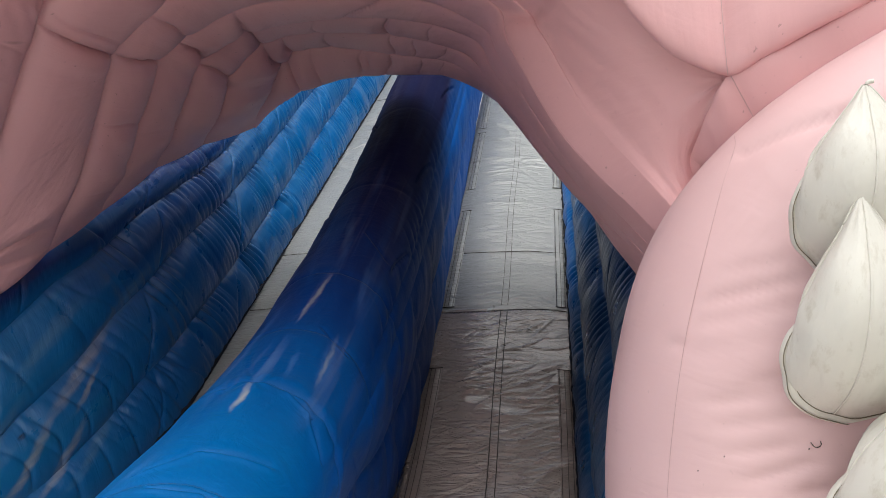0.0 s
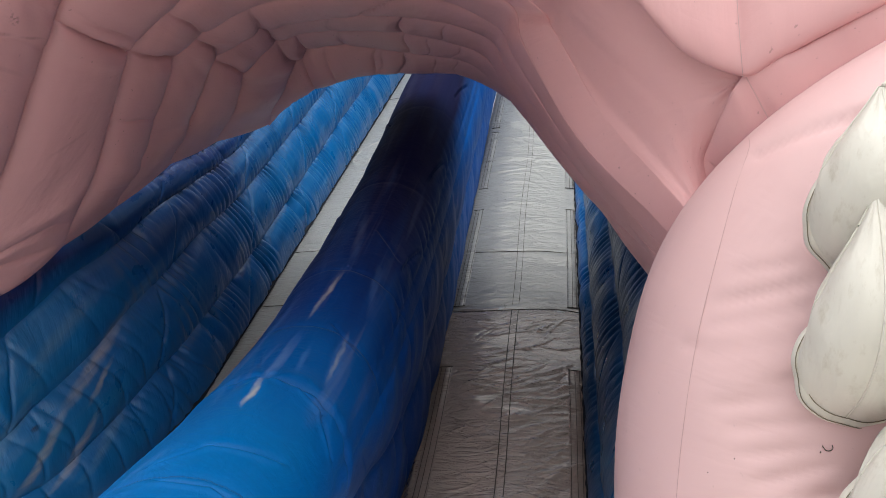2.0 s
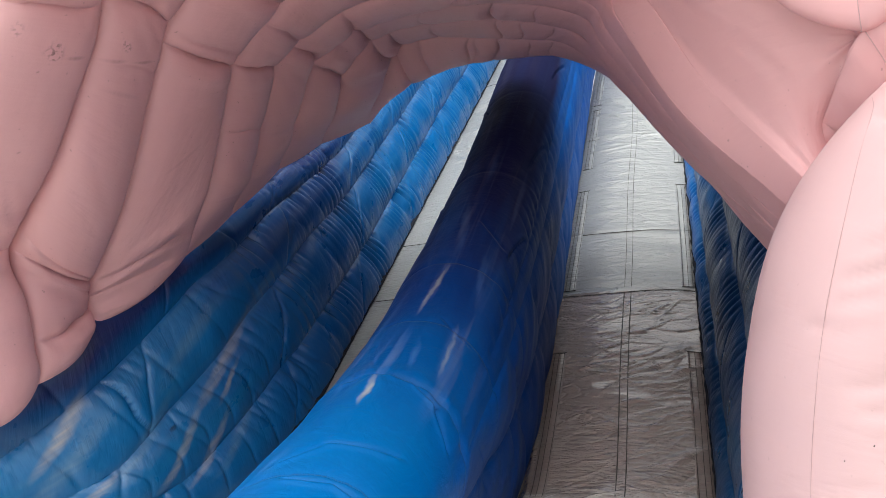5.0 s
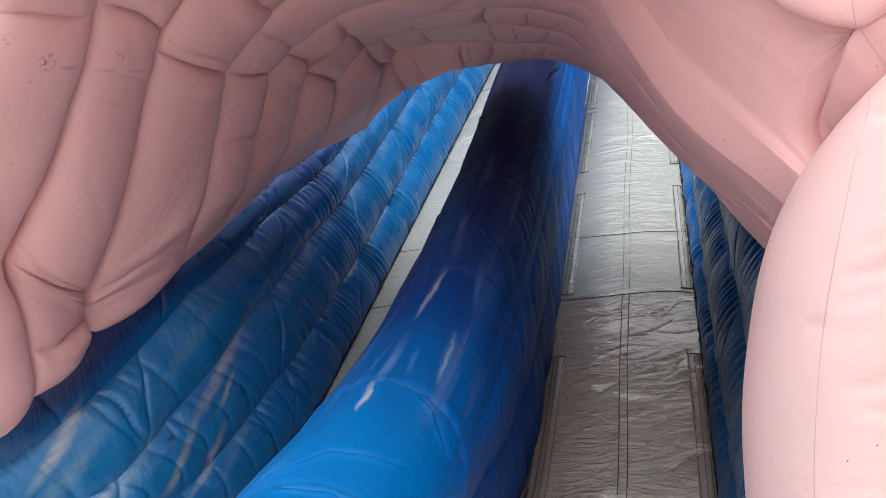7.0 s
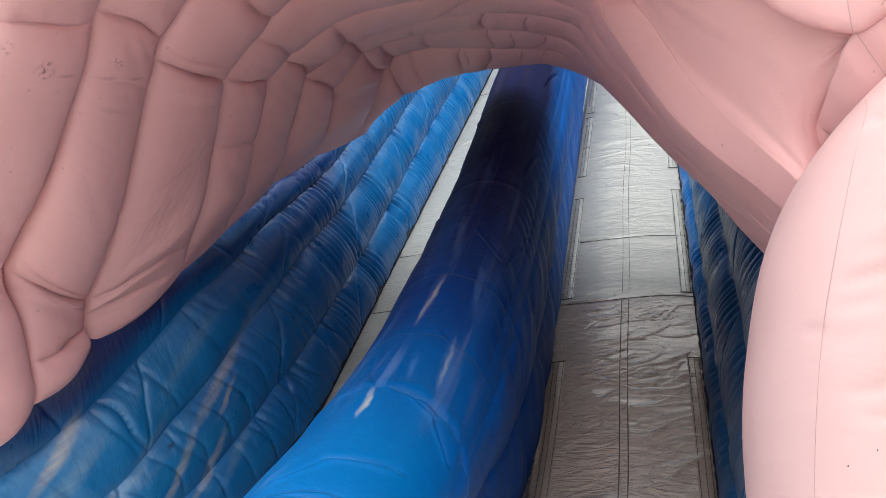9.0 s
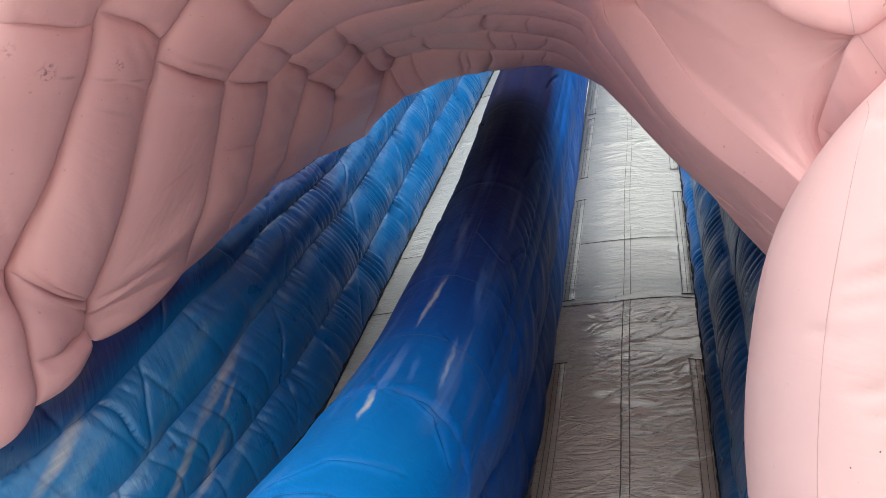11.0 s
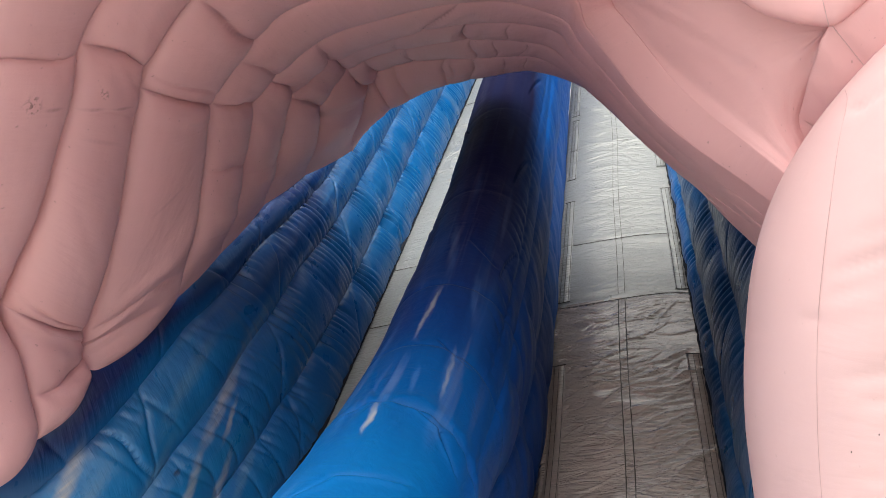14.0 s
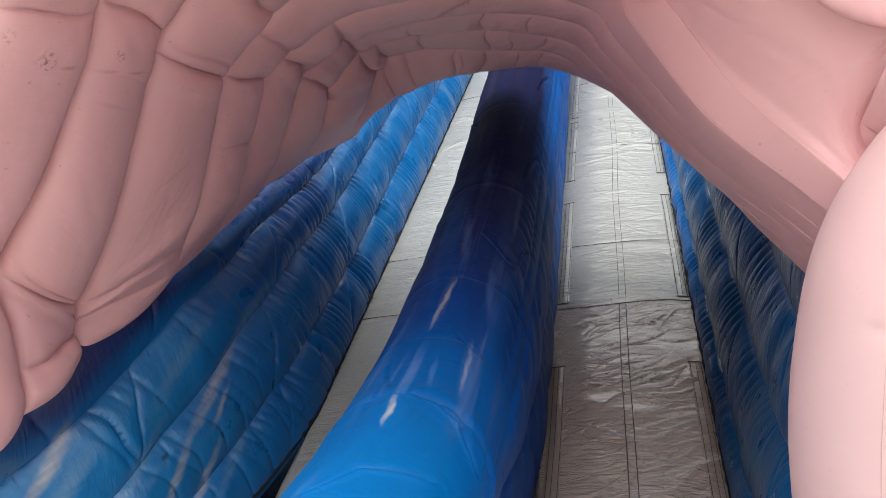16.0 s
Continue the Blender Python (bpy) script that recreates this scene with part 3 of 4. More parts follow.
def build_divider():
    d = thing("lane_divider", "bright blue to black vinyl tube between the two lanes, airbrushed and part shaded", "inflatable tube")
    yu = np.linspace(0.9, 13.5, 900)
    y = np.concatenate([np.linspace(0.9, 5.0, 760), np.linspace(5.0, 13.5, 480)[1:]])
    ker = np.hanning(91)
    ker /= ker.sum()
    ax = np.interp(y, yu, np.convolve(np.pad(div_axis(yu), 45, mode="reflect", reflect_type="odd"), ker, "valid"))
    cx = np.interp(y, yu, np.convolve(np.pad(div_x(yu), 45, mode="edge"), ker, "valid"))
    nt, nb = 110, 46
    th = np.linspace(-np.pi / 2, np.pi / 2, nt)
    Y, T = np.meshgrid(y, th, indexing="ij")
    R = DIV_R * (0.35 + 0.65 * np.sqrt(smooth(0.9, 1.3, Y)))
    for k, (s, dep) in enumerate(((2.3, 0.006), (3.02, 0.034), (3.55, 0.007), (4.12, 0.008), (5.28, 0.005), (6.5, 0.003), (7.9, 0.003), (9.6, 0.012), (11.2, 0.012))):
        dist = Y - s - 0.02 * waves(T, 70 + k, 1.6, 3) - 0.04 * np.sin(T)
        R = R - dep * np.exp(-np.abs(dist) / 0.016) + 0.15 * dep * np.exp(-((dist - 0.05) / 0.04) ** 2)
        R = R + 0.55 * dep * np.exp(np.minimum(dist, 0) / 0.10) * smooth(0.01, -0.02, dist)
        R = R + dep * 0.16 * waves(T + 0.6 * dist, 90 + k, 16) * np.exp(-np.abs(dist) / 0.09)
    # tension folds, each steep on one side: from (y, turn) to (y, turn), with a depth
    for y0, t0, y1, t1, dep in ((3.03, 0.45, 3.0, 0.85, 0.026), (3.0, 0.8, 2.9, 1.25, 0.022), (2.98, -0.42, 3.02, -0.1, 0.012), (2.36, -0.3, 2.5, 0.1, 0.028), (2.5, 0.1, 2.62, 0.8, 0.026),
                                (2.27, -0.05, 2.31, 0.43, 0.022), (2.31, 0.43, 2.33, 0.85, 0.028), (1.9, 0.4, 1.94, 0.8, 0.025), (3.6, 0.35, 3.52, 0.85, 0.012), (3.35, -0.35, 3.1, -0.1, 0.010),
                                (4.62, 0.3, 4.45, 0.8, 0.012), (5.9, 1.0, 5.5, 0.8, 0.02), (6.6, -1.0, 6.3, -0.6, 0.02), (7.3, 1.05, 6.9, 0.8, 0.02), (4.75, 1.15, 4.4, 0.95, 0.02), (5.3, -1.1, 5.0, -0.8, 0.02)):
        dy, dt = y1 - y0, (t1 - t0) * DIV_R
        ln = math.hypot(dy, dt)
        a, b = Y - y0, (T - t0) * DIV_R
        p, o = (a * dy + b * dt) / ln, (a * dt - b * dy) / ln
        o = o + 0.012 * np.sin(p / ln * 3.1)
        mask = np.exp(-np.maximum(np.abs(p - ln / 2) - ln * 0.4, 0) ** 2 / (0.12 * ln) ** 2)
        R = R + dep * mask * (0.35 * np.exp(-((o + 0.022) / 0.016) ** 2) - 0.8 * np.exp(-np.abs(o) / 0.010))
    # gathers that fan out of the sharp pinch in the ring
    fan = np.arctan2((T - 0.05) * DIV_R, Y - 3.02)
    gone = np.hypot((T - 0.05) * DIV_R, Y - 3.02)
    R = R + 0.010 * np.exp(-gone / 0.035) + 0.006 * np.cos(fan * 7) * np.exp(-gone / 0.10) * smooth(0.0, 0.03, gone)
    R = R + 0.003 * waves(Y + 0.2 * np.sin(T), 21, 9) * (0.5 + 0.5 * waves(T, 22, 2))
    R = R - 0.018 * creases(Y + 0.25 * np.abs(T), 24, 34) * np.exp(-np.abs(np.abs(T) - 1.15) / 0.22) * smooth(3.4, 4.4, Y)
    # soft groove where the round top is sewn to the quilted side
    R = R - 0.014 * np.exp(-np.abs(np.abs(T) - 1.25 - 0.05 * waves(Y, 23, 2.0)) / 0.05) * smooth(3.2, 4.2, Y)
    lean = 0.5 * smooth(3.0, 5.0, y)[:, None]
    top = np.stack([cx[:, None] + R * np.sin(T), Y - lean * R * np.cos(T), ax[:, None] + R * np.cos(T)], -1)
    foot = np.interp(y, [1.5, 3.07, 3.53, 4.23, 4.8, 6, 8, 11], [0.02, 0.04, 0.1, 0.22, 0.28, 0.295, 0.27, 0.22])[:, None]
    p = np.linspace(0, 1, nb + 1)[1:]
    YY, P = np.meshgrid(y, p, indexing="ij")
    drop = np.maximum(ax[:, None] - bed(y)[:, None] + 0.08, 0.05)
    sides = []
    reach = {1: foot, -1: np.interp(y, [1.5, 3.07, 3.53, 4.23, 4.8, 6], [-0.03, -0.01, 0.05, 0.2, 0.28, 0.295])[:, None]}
    for sgn, col in ((1, nt - 1), (-1, 0)):
        r0 = R[:, col][:, None]
        tall = smooth(0.5, 1.0, drop)
        cell = np.abs(np.sin((YY - 0.55 * P + 0.10 * waves(P, 33, 3)) * np.pi / 0.66)) ** 0.4
        puff = 0.075 * np.abs(np.sin(np.pi * np.clip(P * 2.0, 0, 2))) ** 0.6 * (0.35 + 0.65 * cell) * tall
        puff = puff + 0.005 * waves(YY + 0.4 * P, 31, 20) * tall - 0.010 * creases(YY - 0.5 * P, 37, 60) * np.exp(-np.abs(P - 0.5) / 0.12) * tall
        x = r0 + (reach[sgn] - r0) * P ** 1.5 + puff * (0.75 if sgn > 0 else 1) - 0.02 * tall * np.sin(np.pi * P)
        sides.append(np.stack([cx[:, None] + sgn * x, YY + 0 * P, ax[:, None] - drop * P], -1))
    for s in (2.3, 3.02, 3.55, 4.12):
        k = (2.3, 3.02, 3.55, 4.12).index(s)
        ring = np.array([np.argmin(np.abs(y - s - 0.02 * waves(np.array([v]), 70 + k, 1.6, 3)[0] - 0.04 * math.sin(v))) for v in th])
        line = np.stack([top[r, c] for c, r in enumerate(ring)])[4:-4]
        cord("ring_seam", line, 0.0026 if s == 3.02 else 0.0014, NAVY_THREAD, d, "sewn ring seam")
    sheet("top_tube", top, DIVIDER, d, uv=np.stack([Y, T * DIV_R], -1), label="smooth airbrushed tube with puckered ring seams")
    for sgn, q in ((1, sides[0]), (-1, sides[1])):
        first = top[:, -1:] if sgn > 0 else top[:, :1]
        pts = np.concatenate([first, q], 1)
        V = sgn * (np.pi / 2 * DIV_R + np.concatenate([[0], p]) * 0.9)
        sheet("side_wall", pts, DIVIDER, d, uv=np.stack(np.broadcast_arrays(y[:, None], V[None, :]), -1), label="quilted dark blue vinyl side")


# ---- outer walls of the slide ----
def wall_lines(side):
    """Base and top lines of a side wall along y."""
    y = np.linspace(1.2 if side < 0 else 3.0, 13.5, 1500)
    if side < 0:
        xb = np.interp(y, [1.2, 3.29, 3.5, 3.7, 4.03, 4.42, 5.1, 14], [-4.5, -3.34, -3.12, -2.93, -2.77, -2.62, -2.45, -2.45])
        xt = np.interp(y, [1.2, 3.3, 4.67, 6.0, 14], [-4.9, -3.55, -3.05, -2.9, -2.95])
        zt = np.interp(y, [1.2, 2.9, 3.13, 3.5, 4.26, 4.87, 5.67, 6.5, 7.6, 9, 14], [0.3, 0.8, 0.95, 1.15, 1.5, 1.72, 2.11, 2.5, 3.2, 4.1, 7.0])
    else:
        xb = np.interp(y, [1.2, 14], [0.25, 0.25])
        xt = np.interp(y, [1.2, 3.0, 5.0, 14], [0.5, 0.62, 0.78, 0.8])
        zt = np.interp(y, [1.2, 2.9, 4.26, 4.87, 5.67, 6.5, 7.6, 9, 14], [0.6, 0.8, 1.45, 1.72, 2.15, 2.6, 3.25, 4.1, 7.0])
    zb = bed(y) - 0.04
    ker = np.hanning(41)
    ker /= ker.sum()
    f = lambda a: np.convolve(np.pad(a, 20, mode="edge"), ker, "valid")
    return y, f(xb), zb, f(xt), f(zt)


def build_wall(side, name, label):
    wall = thing(name, label, "inflatable wall", "outer walls of the slide")
    paint = WALL if side < 0 else WALL_SHADED
    y, xb, zb, xt, zt = wall_lines(side)
    seams = [0 * y, np.interp(y, [2.6, 3.4, 4.0, 4.36, 4.83, 9], [0.0, 0.03, 0.12, 0.21, 0.27, 0.33]),
             np.interp(y, [2.4, 3.0, 3.65, 4.04, 4.75, 5.6], [0.01, 0.07, 0.23, 0.39, 0.56, 0.62]),
             np.interp(y, [2.0, 2.6, 3.26, 3.73, 4.42, 5.2], [0.02, 0.2, 0.43, 0.59, 0.78, 0.86]), 0 * y + 1]
    if side > 0:
        seams = [0 * y + k for k in (0.0, 0.14, 0.42, 0.72, 1.0)]
    ker = np.hanning(31)
    ker /= ker.sum()
    seams = [np.convolve(np.pad(k, 15, mode="edge"), ker, "valid") for k in seams]
    for i in range(4):
        w = np.linspace(0, 1, 48)
        Y, Q = np.meshgrid(y, w, indexing="ij")
        W = seams[i][:, None] + (seams[i + 1] - seams[i])[:, None] * Q
        bx = xb[:, None] + (xt - xb)[:, None] * W
        bz = zb[:, None] + (zt - zb)[:, None] * W
        length = np.hypot(xt - xb, zt - zb)
        nx, nz = -side * (zt - zb) / length, np.abs(xt - xb) / length
        wide = ((seams[i + 1] - seams[i]) * length)[:, None]
        round_ = np.sqrt(np.clip(1 - (2 * Q - 1) ** 2, 0, 1))
        b = np.minimum(0.15 * wide, 0.05) * (1 - (2 * Q - 1) ** 2) ** 0.75
        # puckers hang from the upper seam of each tube, in clusters
        near_top = np.exp(-(1 - Q) / 0.3) + 0.35 * np.exp(-Q / 0.15)
        amp = (0.2 + 0.8 * smooth(4.3, 5.2, Y)) * (1.0 if side < 0 else 0.4) * (0.6 if i == 3 else 1.0)
        cluster = np.clip(0.45 + 0.55 * waves(Y, 45 + i, 9, 3), 0.08, 1.4)
        pucker = -0.12 * amp * creases(Y - 0.45 * (1 - Q) * wide, 40 + i, 85) * near_top * cluster + 0.006 * waves(Y + 0.5 * Q * wide, 50 + i, 15)
        rings = 0
        for k, s in enumerate(np.arange(2.2 + 0.19 * i, 13, 0.43)):
            s = s + 0.11 * math.sin(k * 4.7 + i * 2.3)
            rings = rings + (0.6 + 0.4 * math.sin(k * 2.1 + i)) * np.exp(-np.abs(Y + (0.5 if k % 3 else -0.3) * Q * wide + 0.03 * waves(Q, k, 4, 3) - s) / 0.014)
        if side < 0 and i == 2:
            fold = Y - 3.9 + 0.19 * Q + 0.02 * np.sin(Q * 6)
            b = b + 0.03 * np.exp(-np.maximum(fold, 0) / 0.10) * (fold > 0) * round_ - 0.03 * np.exp(-np.abs(fold) / 0.015) * round_
        if side < 0 and i < 3:
            # square quilting cells on the lower stretch
            cells = Y + 0.25 * (Q - 0.5) * wide + 0.02 * waves(Q, 300 + i, 4, 3)
            grid = np.abs((cells / (0.21, 0.19, 0.33)[i] + 0.3 * i + 0.12 * waves(cells, 310 + i, 4, 3)) % 1 - 0.5)
            b = b - 0.016 * np.exp(-(0.5 - grid) * 0.2 / 0.012) * round_ * smooth(5.4, 4.6, Y)
        b = b + pucker * np.minimum(0.25 + round_, 1) - (0.019 if side < 0 else 0.008) * rings * round_ ** 0.5
        pts = np.stack([bx + nx[:, None] * b, Y - 0.1 * b, bz + nz[:, None] * b], -1)
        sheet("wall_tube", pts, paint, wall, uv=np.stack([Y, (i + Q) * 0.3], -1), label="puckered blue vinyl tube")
    # rounded crest and outer face
    th = np.linspace(0, np.pi, 16)
    Y, T = np.meshgrid(y, th, indexing="ij")
    cx = xt[:, None] + side * 0.17
    pts = np.stack([cx - side * 0.19 * np.cos(T), Y, zt[:, None] + 0.08 * np.sin(T) - 0.02], -1)
    sheet("crest", pts, paint, wall, uv=np.stack([Y, 1.2 + T * 0.1], -1))
    outer = np.stack([np.stack([xt + side * 0.36, y, zt], -1), np.stack([xt + side * 0.42, y, zt * 0.5 - 0.3], -1), np.stack([xt + side * 0.36, y, zt * 0 - 0.62], -1)], 1)
    sheet("outer_face", outer, paint, wall)
    # dark laced edge where the wall meets the lane
    ys = np.linspace(4.35, 13.4, 600)
    xe = np.interp(ys, y, xb)
    band = np.stack([np.stack([xe - side * 0.012, ys, bed(ys) + 0.0], -1), np.stack([xe - side * 0.018 + 0.003 * waves(ys, 5, 60), ys, bed(ys) + 0.018], -1), np.stack([xe + side * 0.01, ys, bed(ys) + 0.03], -1)], 1)
    sheet("edge_lacing", band, NET, wall, label="dark laced edging")


# ---- pink tunnel ----
# Sewn lines of the tunnel, from the foot on the outer wall over the crown to the flank beside the lip.
# SEAM_Z's crown reaches forward out of view, added to shade the ribs.
SEAM_Z = [(-3.25, 2.9, 0.53), (-3.38, 2.85, 0.97), (-3.4, 2.75, 1.44), (-3.05, 2.6, 1.85), (-2.63, 2.45, 2.26), (-2.38, 2.4, 2.57), (-1.74, 2.05, 3.12), (-0.73, 1.75, 3.3), (0.1, 1.75, 3.3)]
SEAM_A = [(-3.24, 3.3, 0.71), (-3.26, 3.25, 1.15), (-3.24, 3.15, 1.46), (-2.83, 3.05, 1.91), (-2.52, 2.95, 2.33), (-2.27, 2.9, 2.74), (-1.6, 2.9, 3.11), (-0.69, 2.9, 3.08), (0.05, 2.92, 3.02)]
SEAM_B = [(-3.27, 3.75, 0.98), (-3.34, 3.72, 1.15), (-3.26, 3.7, 1.28), (-2.93, 3.6, 1.73), (-2.53, 3.42, 2.4), (-2.34, 3.35, 2.6), (-1.83, 3.35, 2.97), (-0.79, 3.4, 3.07), (-0.08, 3.35, 2.47), (0.04, 3.2, 2.27), (0.24, 3, 1.86), (0.48, 2.8, 1.53)]
SEAM_C = [(-3.03, 4.35, 1.37), (-2.88, 4.27, 1.64), (-2.7, 4.18, 1.98), (-2.57, 4.1, 2.31), (-2.44, 4, 2.52), (-2.18, 4, 2.77), (-1.71, 4, 3.01), (-0.77, 3.95, 2.96), (-0.2, 3.6, 2.56), (-0.1, 3.45, 2.3), (0.13, 3.15, 1.83), (0.44, 2.9, 1.44)]
SEAM_D = [(-2.94, 4.8, 1.66), (-2.86, 4.75, 1.87), (-2.73, 4.67, 2.15), (-2.55, 4.58, 2.41), (-2.42, 4.5, 2.65), (-2.22, 4.55, 2.82), (-1.73, 4.55, 2.99), (-0.84, 4.55, 2.99), (-0.3, 4.15, 2.63), (-0.16, 3.95, 2.36), (0.13, 3.45, 1.8), (0.43, 3.05, 1.4)]
SEAM_E = [(-2.82, 5.3, 2.02), (-2.75, 5.22, 2.16), (-2.64, 5.12, 2.37), (-2.49, 5.02, 2.57), (-2.36, 4.95, 2.74), (-2.05, 5.05, 3), (-1.61, 5.1, 3.07), (-0.96, 5.1, 3.04), (-0.4, 4.7, 2.73), (-0.22, 4.35, 2.4), (0.12, 3.8, 1.81), (0.43, 3.2, 1.37)]
SEAM_F = [(-2.69, 5.8, 2.27), (-2.62, 5.72, 2.37), (-2.52, 5.6, 2.5), (-2.42, 5.5, 2.68), (-2.33, 5.4, 2.76), (-2.09, 5.5, 3.03), (-1.67, 5.55, 3.12), (-1.06, 5.6, 3.07), (-0.51, 5.2, 2.78), (-0.27, 4.75, 2.43), (0.11, 4, 1.79), (0.44, 3.35, 1.35)]
SEAM_G = [(-2.44, 6.3, 2.5), (-2.42, 6.25, 2.6), (-2.35, 6.18, 2.78), (-2.27, 6.1, 2.95), (-2.17, 6.05, 3.07), (-2, 6, 3.13), (-1.68, 6, 3.13), (-1.11, 6, 3.02), (-0.62, 5.65, 2.82), (-0.29, 5.15, 2.44), (0.11, 4.3, 1.82), (0.44, 3.5, 1.32)]
SEAM_H = [(-2.5, 6.45, 2.52), (-2.37, 6.4, 2.63), (-2.25, 6.4, 2.73), (-2.16, 6.4, 2.79), (-2.07, 6.4, 2.84), (-1.87, 6.4, 2.89), (-1.6, 6.4, 2.95), (-1.09, 6.35, 2.94), (-0.7, 6.1, 2.83), (-0.22, 5.5, 2.44), (0.14, 4.7, 1.89), (0.46, 3.75, 1.29)]
# Cross creases of each rib: where they leave one seam, where they reach the next, depth, and sharpness.
CREASES = [[(4.6, 4.55, 0.03, 0.012), (2.0, 2.0, 0.06, 0.02)],
           [(2.0, 2.0, 0.045, 0.012), (2.25, 2.05, 0.02, 0.012), (0.5, 0.62, 0.05, 0.014), (4.7, 5.0, 0.05, 0.012), (4.0, 4.0, 0.010, 0.02)],
           [(4.45, 4.0, 0.06, 0.012), (4.95, 4.25, 0.02, 0.014), (2.05, 0.75, 0.035, 0.012), (1.2, 0.35, 0.03, 0.012), (5.75, 5.3, 0.05, 0.012)],
           [(4.08, 3.97, 0.05, 0.012), (2.55, 2.45, 0.018, 0.014), (5.0, 5.0, 0.03, 0.014), (1.3, 1.1, 0.008, 0.02)],
           [(4.75, 4.05, 0.055, 0.011), (5.75, 5.0, 0.05, 0.011), (2.2, 2.0, 0.008, 0.02), (6.9, 6.4, 0.03, 0.012)],
           [(4.0, 4.0, 0.05, 0.011), (5.0, 5.0, 0.05, 0.011), (6.88, 6.9, 0.04, 0.010), (6.1, 6.0, 0.012, 0.014), (7.5, 7.45, 0.012, 0.01)],
           [(5.0, 4.0, 0.055, 0.010), (5.35, 5.0, 0.045, 0.010), (6.1, 6.0, 0.02, 0.010), (6.95, 6.95, 0.02, 0.010), (7.3, 7.3, 0.012, 0.008), (7.8, 7.7, 0.012, 0.008)],
           [(4.5, 4.0, 0.04, 0.010), (5.5, 5.0, 0.025, 0.010), (6.5, 6.15, 0.03, 0.010), (6.6, 6.27, 0.02, 0.010), (6.9, 6.62, 0.03, 0.010), (7.4, 7.3, 0.012, 0.008), (7.8, 7.8, 0.014, 0.008)]]


def along(ctrl, k):
    """Catmull-Rom through the control points, at the places k counted in control points."""
    p = np.array(ctrl, float)
    p = np.vstack([2 * p[0] - p[1], p, 2 * p[-1] - p[-2]])
    i = np.clip(np.floor(k).astype(int), 0, len(ctrl) - 2)
    t = (k - i)[:, None]
    a, b, c, d = p[i], p[i + 1], p[i + 2], p[i + 3]
    return 0.5 * (2 * b + (c - a) * t + (2 * a - 5 * b + 4 * c - d) * t**2 + (3 * b - a - 3 * c + d) * t**3)


def even(lines, last, n):
    """Places along several lines at once that lie evenly spaced on their mean."""
    k = np.linspace(0, last, 2000)
    mid = sum(along(c, k) for c in lines) / len(lines)
    s = np.concatenate([[0], np.cumsum(np.linalg.norm(np.diff(mid, axis=0), axis=1))])
    return np.interp(np.linspace(0, s[-1], n), s, k), s[-1]


